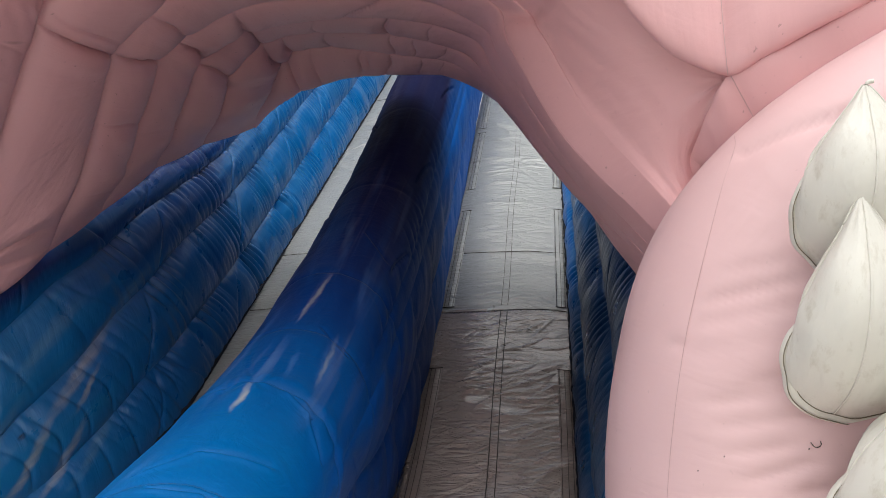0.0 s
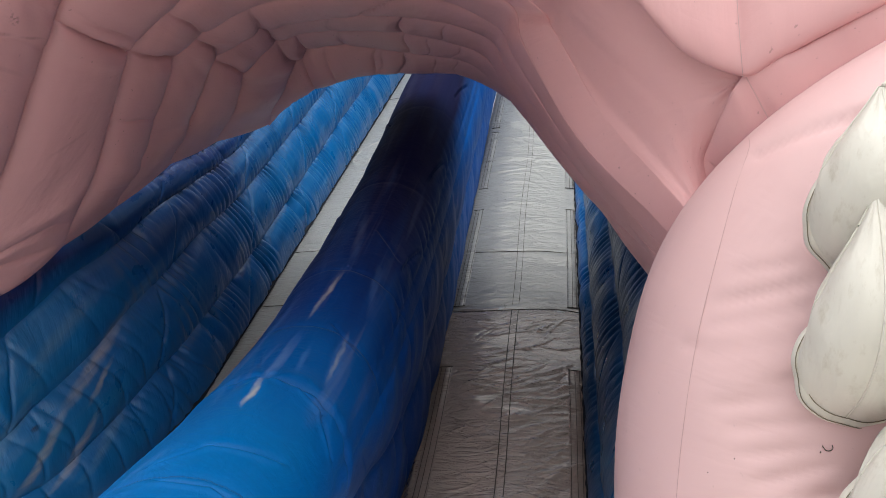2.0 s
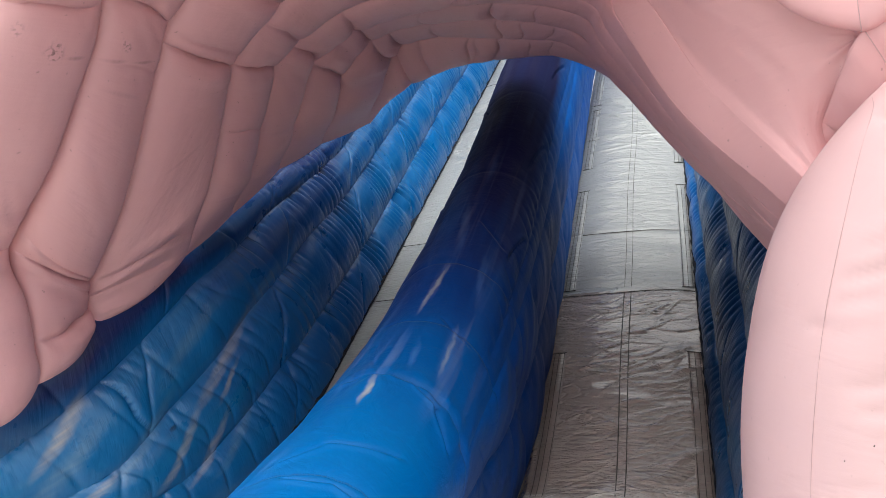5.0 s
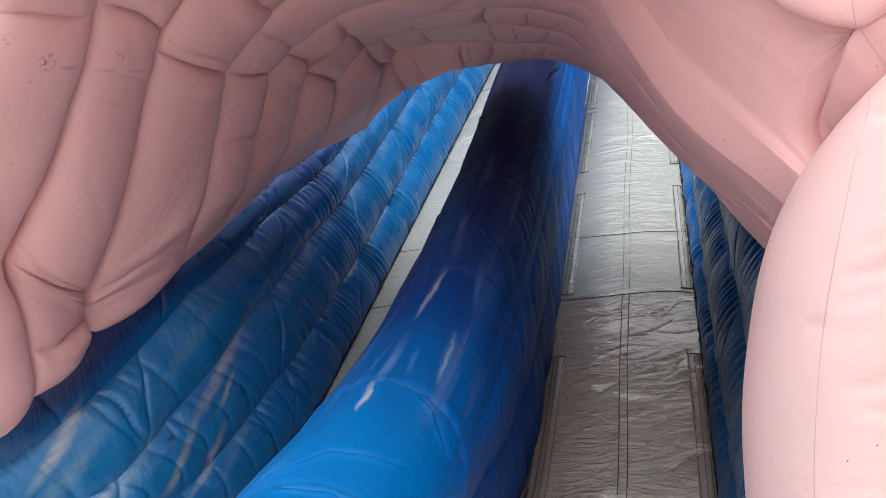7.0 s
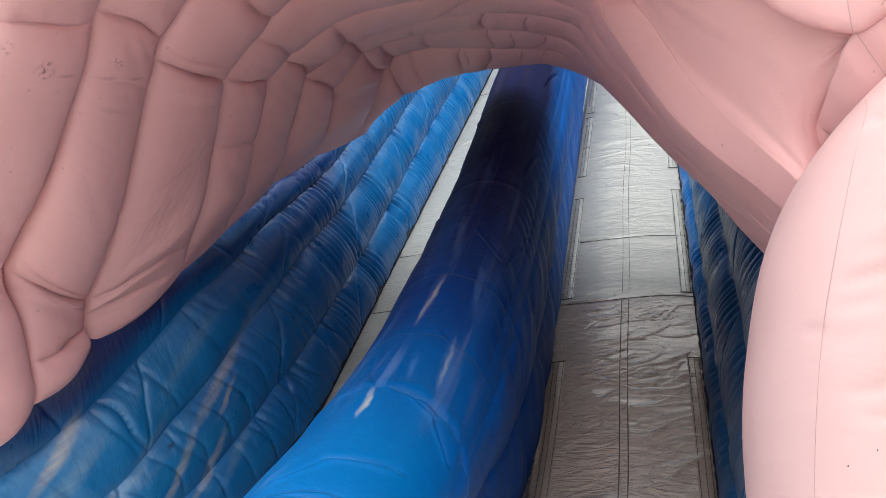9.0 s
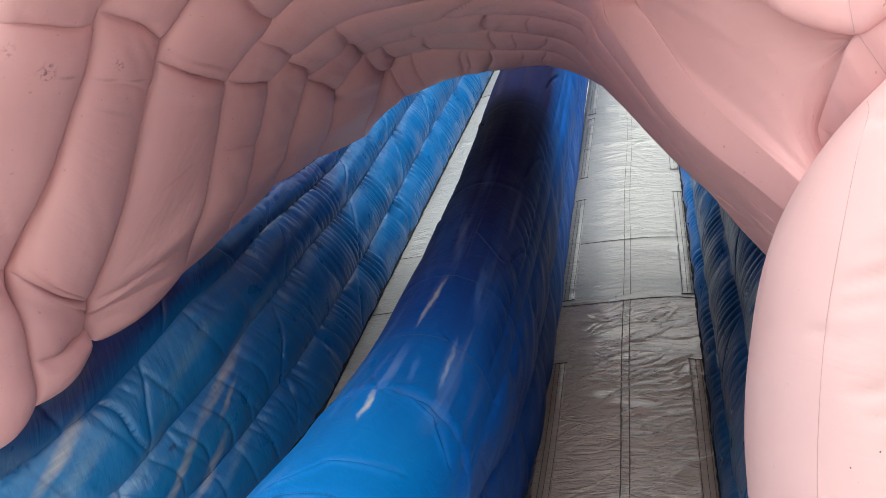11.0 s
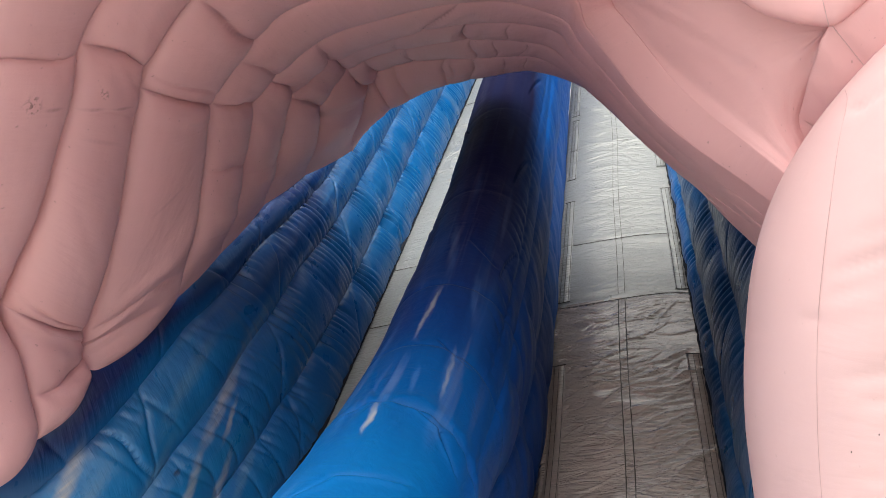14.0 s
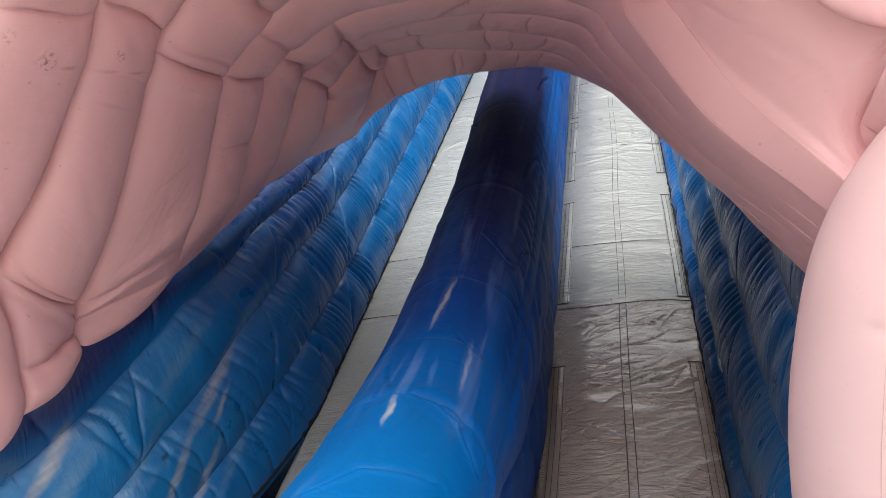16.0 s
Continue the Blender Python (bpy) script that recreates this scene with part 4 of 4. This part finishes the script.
def rib(tun, i, near, far, creased):
    """One inflated tube of the tunnel between two sewn lines: full on the leg, flatter over the crown, a mere fold on the flank."""
    last = min(len(near), len(far)) - 1
    n, m = 1000, 56
    k, length = even((near, far), last, n)
    a, b = along(near, k), along(far, k)
    arc = np.linspace(0, length, n)
    th = np.linspace(0, 2 * np.pi, m + 1)[:-1]
    q = 0.5 - 0.5 * np.cos(th)
    K, Q = np.meshgrid(k, q, indexing="ij")
    ARC = np.broadcast_to(arc[:, None], K.shape)
    base = a[:, None] + (b - a)[:, None] * Q[..., None]
    t = np.gradient((a + b) / 2, axis=0)
    t /= np.linalg.norm(t, axis=1, keepdims=True)
    w = b - a
    wide = np.linalg.norm(w, axis=1)
    inn = np.cross(t, w)
    inn /= np.linalg.norm(inn, axis=1, keepdims=True) + 1e-9
    core = np.array([-1.15, 0, 1.3]) - (a + b) / 2 * np.array([1, 0, 1])
    inn *= np.sign((inn * core).sum(1, keepdims=True))
    ker = np.hanning(61)
    ker /= ker.sum()
    inn = np.stack([np.convolve(np.pad(inn[:, c], 30, mode="edge"), ker, "valid") for c in range(3)], 1)
    full = np.interp(k, [0, 4, 5.5, 7, 8, 9, 11, 12], [0.30, 0.27, 0.2, 0.15, 0.06, 0.03, 0.025, 0.025])
    bul = (np.minimum(wide, 0.62) * full)[:, None] * np.ones_like(K)
    for j, (ka, kb, dep, sharp) in enumerate(creased):
        at = ka + (kb - ka) * Q + 0.03 * np.sin(Q * 7 + i + j)
        dist = np.interp(at, k, arc)
        dist = ARC - dist
        fade = 0.3 + 0.7 * np.sin(np.pi * Q) ** 0.7
        bul = bul - dep * fade * np.exp(-np.abs(dist) / sharp) - 0.35 * dep * fade * np.exp(-(dist / 0.06) ** 2) + 0.18 * dep * fade * np.exp(-((np.abs(dist) - 0.11) / 0.06) ** 2)
        bul = bul + 0.10 * dep * waves(Q * 1.3 + 0.9 * dist, i * 7 + j, 22) * np.exp(-np.abs(dist) / 0.09)
    # small pleats along the sewn edges, and slack across the leg
    edge = np.exp(-np.sin(np.pi * Q) / 0.16)
    patch = 0.25 + 0.75 * np.clip(waves(ARC, 160 + i, 3.0, 3), 0, 1.3)
    leg = smooth(5.2, 4.0, K)
    bul = bul + 0.011 * waves(ARC + 0.12 * Q, 60 + i, 62) * edge * patch * (0.5 + 0.5 * leg) * smooth(8.5, 7.2, K)
    bul = bul + 0.004 * waves(ARC - 0.15 * Q, 80 + i, 8) + 0.0035 * waves(ARC + 0.5 * Q + 0.1 * waves(Q, i, 5), 380 + i, 30) * np.clip(waves(ARC, 480 + i, 4.0, 3), 0, 1) * leg
    bul = bul + 0.010 * waves(ARC * 1.2 + 0.25 * Q, 260 + i, 30) * np.exp(-ARC / 0.22)
    bul = bul * ((0.12 if i > 2 else 0.5 if i == 2 else 0.8) * (1 - smooth(0, 0.45, ARC)) + smooth(0, 0.45, ARC))
    d = np.where(th < np.pi, 1, -0.8) * np.abs(np.sin(th)) ** 0.75
    cap = np.sqrt(np.clip(1 - (1 - np.clip(ARC / 0.13, 0, 1)) ** 2, 0, 1))
    drop = ((0.015 if i > 2 else 0.06) * np.sin(np.pi * Q) * np.exp(-(ARC / 0.22) ** 2))[..., None] * -t[:, None]
    pts = base + inn[:, None] * (bul * d * (0.06 + 0.94 * cap))[..., None] + drop + (w / wide[:, None])[:, None] * (0.35 * bul * np.where(d > 0, 1, 0) * Q * np.sin(np.pi * Q) * cap)[..., None]
    V = Q * wide[:, None] + i * 0.9 + np.where(d < 0, 0.5, 0)
    return sheet("rib", pts, PINK, tun, uv=np.stack([ARC + i * 3, V], -1), around=True)


def build_tunnel():
    tun = thing("tunnel_arch", "dusty pink ribbed vinyl tunnel spanning both slide lanes", "inflatable arch")
    lines = [SEAM_Z, SEAM_A]
    for line in (SEAM_B, SEAM_C, SEAM_D, SEAM_E, SEAM_F, SEAM_G, SEAM_H):
        (x0, y0, z0), (x1, y1, z1) = line[-2:]
        lines.append(line + [(x1 + 0.9 * (x1 - x0), y1 + 0.9 * (y1 - y0), z1 + 0.9 * (z1 - z0))])
    for i, (near, far) in enumerate(zip(lines[:-1], lines[1:])):
        rib(tun, i, near, far, CREASES[i])
    # plain unseen outer skin that closes the flank, added to shade the side wall
    skin = []
    for line in lines[2:]:
        p = along(line, np.linspace(6.0, 11, 60)) + np.array([0.12, 0, 0.12])
        skin.append(np.vstack([p, p[-1:] + [[0.6, 0.2, -0.3]]]))
    sheet("outer_skin", np.array(skin), PINK, tun, label="plain pink outer skin, unseen, shading the side wall")
    rim = along(SEAM_H, np.linspace(8.2, 11, 80)) + np.array([0.02, 0, 0.04])
    cover = [rim, rim + [[0.35, 0.05, 0.16]]]
    cover += [np.stack([np.maximum(rim[:, 0] + 0.5, x), rim[:, 1] + 0.1, np.maximum(np.interp(rim[:, 1], [3, 4.26, 5.67, 7.6], [0.9, 1.45, 2.15, 3.25]) + dz, 0.5)], -1) for x, dz in ((0.9, 0.35), (1.3, 0.1))]
    sheet("outer_skin", np.stack(cover, 1), PINK, tun, label="plain pink outer skin, unseen, shading the side wall")
    # broad smooth panel between the first fold of the flank and the lip
    near = [(-0.62, 2.86, 3.1), (0.08, 2.72, 2.56), (0.34, 2.7, 2.2), (0.67, 2.66, 1.915), (0.58, 2.84, 1.66), (0.72, 2.8, 1.3)]
    k, length = even((near, lines[2][7:]), 5, 420)
    a, b = along(near, k), along(lines[2], k + 7)
    q = np.append(np.linspace(0, 1, 150), 1.03)
    K, Q = np.meshgrid(k, q, indexing="ij")
    way = np.array([-0.45, -0.86, 0.2])
    puff = (0.05 * np.sin(np.pi * np.clip(Q, 0, 1)) ** 1.4 - 1.2 * np.maximum(Q - 1, 0)) * np.interp(K, [0, 1, 3, 5], [1.2, 1.2, 1.0, 0.5])
    puff = puff * np.clip(np.linalg.norm(b - a, axis=1) / 0.5, 0, 1)[:, None]
    arc = np.linspace(0, length, 420)[:, None]
    puff = puff + 0.003 * waves(arc + 0.4 * Q, 611, 9) + 0.0025 * waves(arc * 0.5 + 1.2 * Q, 612, 22) * Q
    star = np.array((0.658, 2.63, 1.921))
    base = a[:, None] + (b - a)[:, None] * Q[..., None]
    off = base - star
    r = np.linalg.norm(off, axis=2)
    turn = np.arctan2(off[..., 2], off[..., 0])
    puff = puff + 0.010 * waves(turn, 613, 9) * np.exp(-r / 0.13) * smooth(0.0, 0.04, r)
    sheet("front_panel", base + way * puff[..., None], PINK, tun, uv=np.stack([arc + 0 * Q + 31, Q * 0.8], -1), label="broad smooth pink panel")


# ---- mouth lip with teeth ----
def fat_tube(name, ctrl, radii, parent, mat, n=240, m=90, seed=0, label="", flat=1.0, rip=0.006, freq=20, dents=()):
    p = spline(ctrl, n)
    r = np.interp(np.linspace(0, 1, n), np.linspace(0, 1, len(radii)), radii)
    t = np.gradient(p, axis=0)
    t /= np.linalg.norm(t, axis=1, keepdims=True)
    a = np.cross(t, [[0, 1.0, 0]])
    a /= np.linalg.norm(a, axis=1, keepdims=True)
    b = np.cross(a, t)
    th = np.linspace(0, 2 * np.pi, m + 1)[:-1]
    s = np.linspace(0, 1, n)
    L = np.linalg.norm(np.diff(p, axis=0), axis=1).sum()
    S, T = np.meshgrid(s * L, th, indexing="ij")
    cap = np.sqrt(np.clip(1 - (1 - np.clip(S / (r[0] * 1.0), 0, 1)) ** 2, 0.001, 1)) * np.sqrt(np.clip(1 - (1 - np.clip((L - S) / (r[-1] * 1.0), 0, 1)) ** 2, 0.001, 1))
    R = r[:, None] * cap + rip * waves(S + 0.35 * np.cos(T) , seed, freq) * (0.5 + 0.5 * waves(T, seed + 1, 2)) + rip * 0.6 * waves(S - 0.2 * np.sin(T), seed + 2, freq * 0.45)
    pts = p[:, None] + R[..., None] * (a[:, None] * np.cos(T)[..., None] + flat * b[:, None] * np.sin(T)[..., None])
    for a_, b_, depth, width in dents:
        pts = dent(pts, a_, b_, depth, width)
    return sheet(name, pts, mat, parent, uv=np.stack([S, T * r.mean()], -1), around=True, label=label), pts


LIP_FOLDS = [((0.655, 2.43, 1.632), (1.0, 2.2, 1.77), 0.05, 0.014), ((0.9, 2.1, 1.8), (1.3, 2.05, 1.95), 0.015, 0.02), ((0.64, 2.47, 1.64), (0.67, 2.39, 1.63), 0.012, 0.008),
             ((0.415, 2.36, 1.05), (0.458, 2.318, 1.072), 0.014, 0.009), ((0.7, 2.17, 0.35), (0.85, 2.15, 0.32), 0.015, 0.015), ((0.7, 2.18, 0.66), (0.8, 2.16, 0.7), 0.02, 0.014)]
for k, z in enumerate((0.36, 0.44, 0.5, 0.57, 0.64, 0.7, 0.77, 0.84, 0.9, 0.96)):
    xa, xb = 0.5 + 0.03 * (k * 7 % 4), 0.74 + 0.03 * (k * 5 % 3)
    LIP_FOLDS += [((xa, 2.69 - (0.535**2 - (xa - 0.8)**2)**0.5, z), (xb, 2.69 - (0.535**2 - (xb - 0.8)**2)**0.5, z + 0.05 + 0.012 * (k % 3)), 0.015 + 0.004 * (k % 3), 0.018)]
LIP_FOLDS += [((0.48, 2.3, z), (0.74, 2.18, z + 0.06 + 0.01 * (k % 3)), 0.015 + 0.003 * (k % 3), 0.02) for k, z in enumerate((1.04, 1.12, 1.18, 1.26, 1.34, 1.42))]


def lens(name, low, high, way, amount, seed, parent, label):
    """An inflated panel between two sewn edges, with wrinkles that run in from its upper edge's sharpest corner."""
    low, high = spline(low, 200), spline(high, 200)
    m = 48
    th = np.linspace(0, 2 * np.pi, m + 1)[:-1]
    v = (0.5 - 0.5 * np.cos(th))[None, :, None]
    mid = low[:, None] + (high - low)[:, None] * v
    span = np.minimum(np.linalg.norm(high - low, axis=1), 0.7)[:, None]
    front = np.where(th < np.pi, 1, -0.3) * np.abs(np.sin(th)) ** 0.75
    u = np.linspace(0, 1, 200)[:, None]
    bend = np.argmin(np.linalg.norm(high - np.array((0.658, 2.612, 1.921)), axis=1))
    pinch = 1 - 0.35 * np.exp(-np.abs(u - bend / 199) / 0.02)
    fan = 0.006 * waves(u + 0.02 * v[..., 0], seed, 160) * np.exp(-np.linalg.norm(mid - high[bend], axis=2) / 0.12)
    push = front[None] * span * amount / 0.5 * pinch + fan + 0.003 * waves(u * 2 + 0.1 * v[..., 0], seed + 3, 22)
    pts = mid + np.array(way) * push[..., None]
    sheet(name, pts, PINK, parent, around=True, label=label)
    return pts


def build_lip():
    lip = thing("mouth_lip", "pale pink bulging vinyl lip beside the tunnel mouth with cream teeth", "inflatable lip")
    body, pts = fat_tube("lip_body", [(0.80, 2.72, -0.62), (0.79, 2.7, 0.2), (0.8, 2.68, 0.85), (0.93, 2.65, 1.27), (1.3, 2.6, 1.58), (1.9, 2.5, 1.86), (2.6, 2.4, 2.05)], [0.52, 0.54, 0.53, 0.5, 0.49, 0.5, 0.5], lip, FADED_LIT, n=360, m=160, seed=101, label="smooth pale pink tube", rip=0.004, dents=LIP_FOLDS)
    star = (0.658, 2.612, 1.921)
    brow = [(0.755, 2.58, 1.964), (0.903, 2.55, 2.039), (1.055, 2.51, 2.109), (1.6, 2.45, 2.36), (2.4, 2.4, 2.75)]
    cheek = lens("cheek_fold", [(0.95, 3.5, 0.9), (0.9, 3.05, 1.15), (0.9, 2.95, 1.28), (0.9, 2.85, 1.38), (0.92, 2.8, 1.45), (1.0, 2.72, 1.5), (1.1, 2.7, 1.56), (1.25, 2.65, 1.62), (1.45, 2.6, 1.7), (1.9, 2.5, 1.86), (2.5, 2.42, 2.03)],
                 [(0.57, 3.5, 1.35), (0.545, 3.05, 1.52), (0.565, 2.91, 1.635), (0.587, 2.78, 1.73), (0.62, 2.665, 1.845), star] + brow, (-0.5, -0.75, 0.35), 0.05, 115, lip, "narrow pink fold")
    upper = lens("upper_lip", [(-0.1, 2.95, 3.1), (0.02, 2.9, 3.05), (0.15, 2.88, 3.0), (0.3, 2.85, 2.95), (0.42, 2.8, 2.9), (0.62, 2.75, 2.8), (0.75, 2.72, 2.8), (0.9, 2.7, 2.82), (1.06, 2.7, 2.86), (1.6, 2.65, 3.1), (2.4, 2.6, 3.5)],
                 [(0.1, 2.66, 2.5), (0.2, 2.66, 2.36), (0.313, 2.663, 2.208), (0.4, 2.663, 2.095), (0.5, 2.648, 1.995), star] + brow, (-0.25, -0.93, -0.25), 0.075, 121, lip, "wide pink upper lip")
    near = np.array([-0.0003, -0.001, 0.0003])
    for line, r, mat, lab in (([(0.66, 2.56, 1.71), (0.643, 2.488, 1.663), (0.587, 2.41, 1.535), (0.535, 2.352, 1.379), (0.497, 2.327, 1.245), (0.459, 2.319, 1.08), (0.428, 2.314, 0.882), (0.406, 2.322, 0.649), (0.39, 2.325, 0.3)], 0.0007, PINK_THREAD, "stitched pink seam"),):
        cord("panel_seam", spline(line, 90) + near, r, mat, lip, lab)
    # a stray curled thread and two specks stuck to the lip
    curl = spline([(0.752, 2.163, 0.823), (0.76, 2.161, 0.812), (0.77, 2.16, 0.811), (0.777, 2.158, 0.818), (0.775, 2.158, 0.827)], 24)
    cord("stray_thread", curl + near * 2, 0.0013, THREAD, lip, "dark curled thread")
    for spot in ((0.544, 2.225, 0.763), (0.48, 2.261, 0.712), (0.748, 2.164, 0.805)):
        cord("speck", np.array(spot) + near + np.array([[0, 0, -0.002], [0, 0, 0], [0.001, 0, 0.002]]), 0.0018, THREAD, lip, "dark speck")
    for patch, end in ((cheek, 20), (upper, 24)):
        j = np.argmin(np.linalg.norm(patch[:, 24] - np.array(star), axis=1))
        cord("panel_seam", patch[j, 24 - end + 1:24][::-1] + np.array([0, -0.001, 0]), 0.0012, PINK_THREAD, lip, "stitched pink seam")
    for at, tip, rad, seed in (((0.89, 2.13, 1.43), (0.83, 2.0, 1.735), 0.2, 5), ((0.86, 2.12, 1.05), (0.80, 1.95, 1.46), 0.2, 6), ((0.97, 2.1, 0.66), (0.97, 1.92, 1.08), 0.22, 7)):
        build_tooth(lip, np.array(at), np.array(tip), rad, seed)


def build_tooth(parent, at, tip, rad, seed):
    """A stuffed cone whose round base lies against the lip and whose point turns up."""
    n, m = 70, 84
    s = np.linspace(0, 1, n)
    th = np.linspace(0, 2 * np.pi, m + 1)[:-1]
    S, T = np.meshgrid(s, th, indexing="ij")
    prof = rad * (1 - S ** 1.8) * (1 + 0.12 * S * (1 - S)) + 0.006
    seams = (0.3, 1.87, 3.44, 5.01)
    fold = 1 - 0.035 * sum(np.exp(-np.abs(np.angle(np.exp(1j * (T - k)))) / 0.1) for k in seams)
    R = prof * fold + 0.003 * waves(S * 1.5 + 0.2 * np.cos(T), seed, 14) * S + 0.004 * waves(T, seed + 1, 3) * S * (1 - S)
    k = smooth(0.0, 0.75, S)[..., None]
    ex = np.array([0.97, 0.24, 0.0])
    turn = radians(-15) + radians(75) * k
    ey = np.concatenate([0 * turn, -np.sin(turn), -0.85 * np.cos(turn)], -1)
    bend = S ** 1.3
    centre = at + (np.array([0, -0.05, 0]) * np.sin(np.pi * np.clip(S, 0, 1) * 0.9)[..., None]) + (tip - at) * bend[..., None]
    pts = centre + R[..., None] * (ex * np.cos(T)[..., None] + ey * np.sin(T)[..., None])
    tooth = sheet("tooth", pts, CREAM, parent, uv=np.stack([T * rad, S * 0.5], -1), around=True, label="stitched cream vinyl tooth")
    axis = centre[:, :1].repeat(m, 1)
    out = (pts - axis) / (np.linalg.norm(pts - axis, axis=2, keepdims=True) + 1e-9)
    for k in seams:
        j = int(round(k / (2 * np.pi) * m)) % m
        cord("seam", pts[:, j] + 0.0015 * out[:, j], 0.0028, CREAM, tooth, "raised cream seam")
        cord("stitching", pts[:, j] * 0.93 + pts[:, (j + 1) % m] * 0.07 + 0.0022 * out[:, j], 0.0010, TAN_THREAD, tooth)
    flat = at + rad * 0.985 * (ex * np.cos(th)[:, None] + np.array([0.0, 0.26, -0.82]) * np.sin(th)[:, None])
    out = (flat - at) / np.linalg.norm(flat - at, axis=1, keepdims=True)
    lump = (0.003 * waves(th, seed + 9, 9))[:, None]
    ring = [flat + out * (a + lump) + np.array([0, b, 0]) for a, b in ((-0.004, -0.018), (0.006, -0.014), (0.016, -0.008), (0.021, 0.0), (0.018, 0.02))]
    hem = np.stack([np.vstack([r, r[:1]]) for r in ring], 1)
    sheet("hem", hem, CREAM, tooth, label="sewn cream base hem")
    for c in (0, 2):
        cord("stitching", np.vstack([ring[c], ring[c][:1]]) + [0, -0.003, 0], 0.0014, TAN_THREAD, tooth)
    tab = tip + np.array([[0, 0, -0.012], [0.008, -0.003, 0.008], [0.022, -0.006, 0.012]])
    cord("tip_tab", spline(tab, 8), 0.006, CREAM, tooth)
    return tooth


build_ground()
build_landing()
build_lane(-0.8, 0.25, "glossy grey vinyl slide lane with stitched edge strips", 200)
build_lane(-2.45, -1.45, "grey vinyl slide lane between divider and outer wall", 300, False)
build_divider()
build_wall(-1, "side_wall_inflatable", "blue airbrushed vinyl wall of stacked puckered tubes")
build_wall(1, "side_wall_inflatable", "blue quilted vinyl wall beside the grey lane, darkened for shade")
build_tunnel()
build_lip()
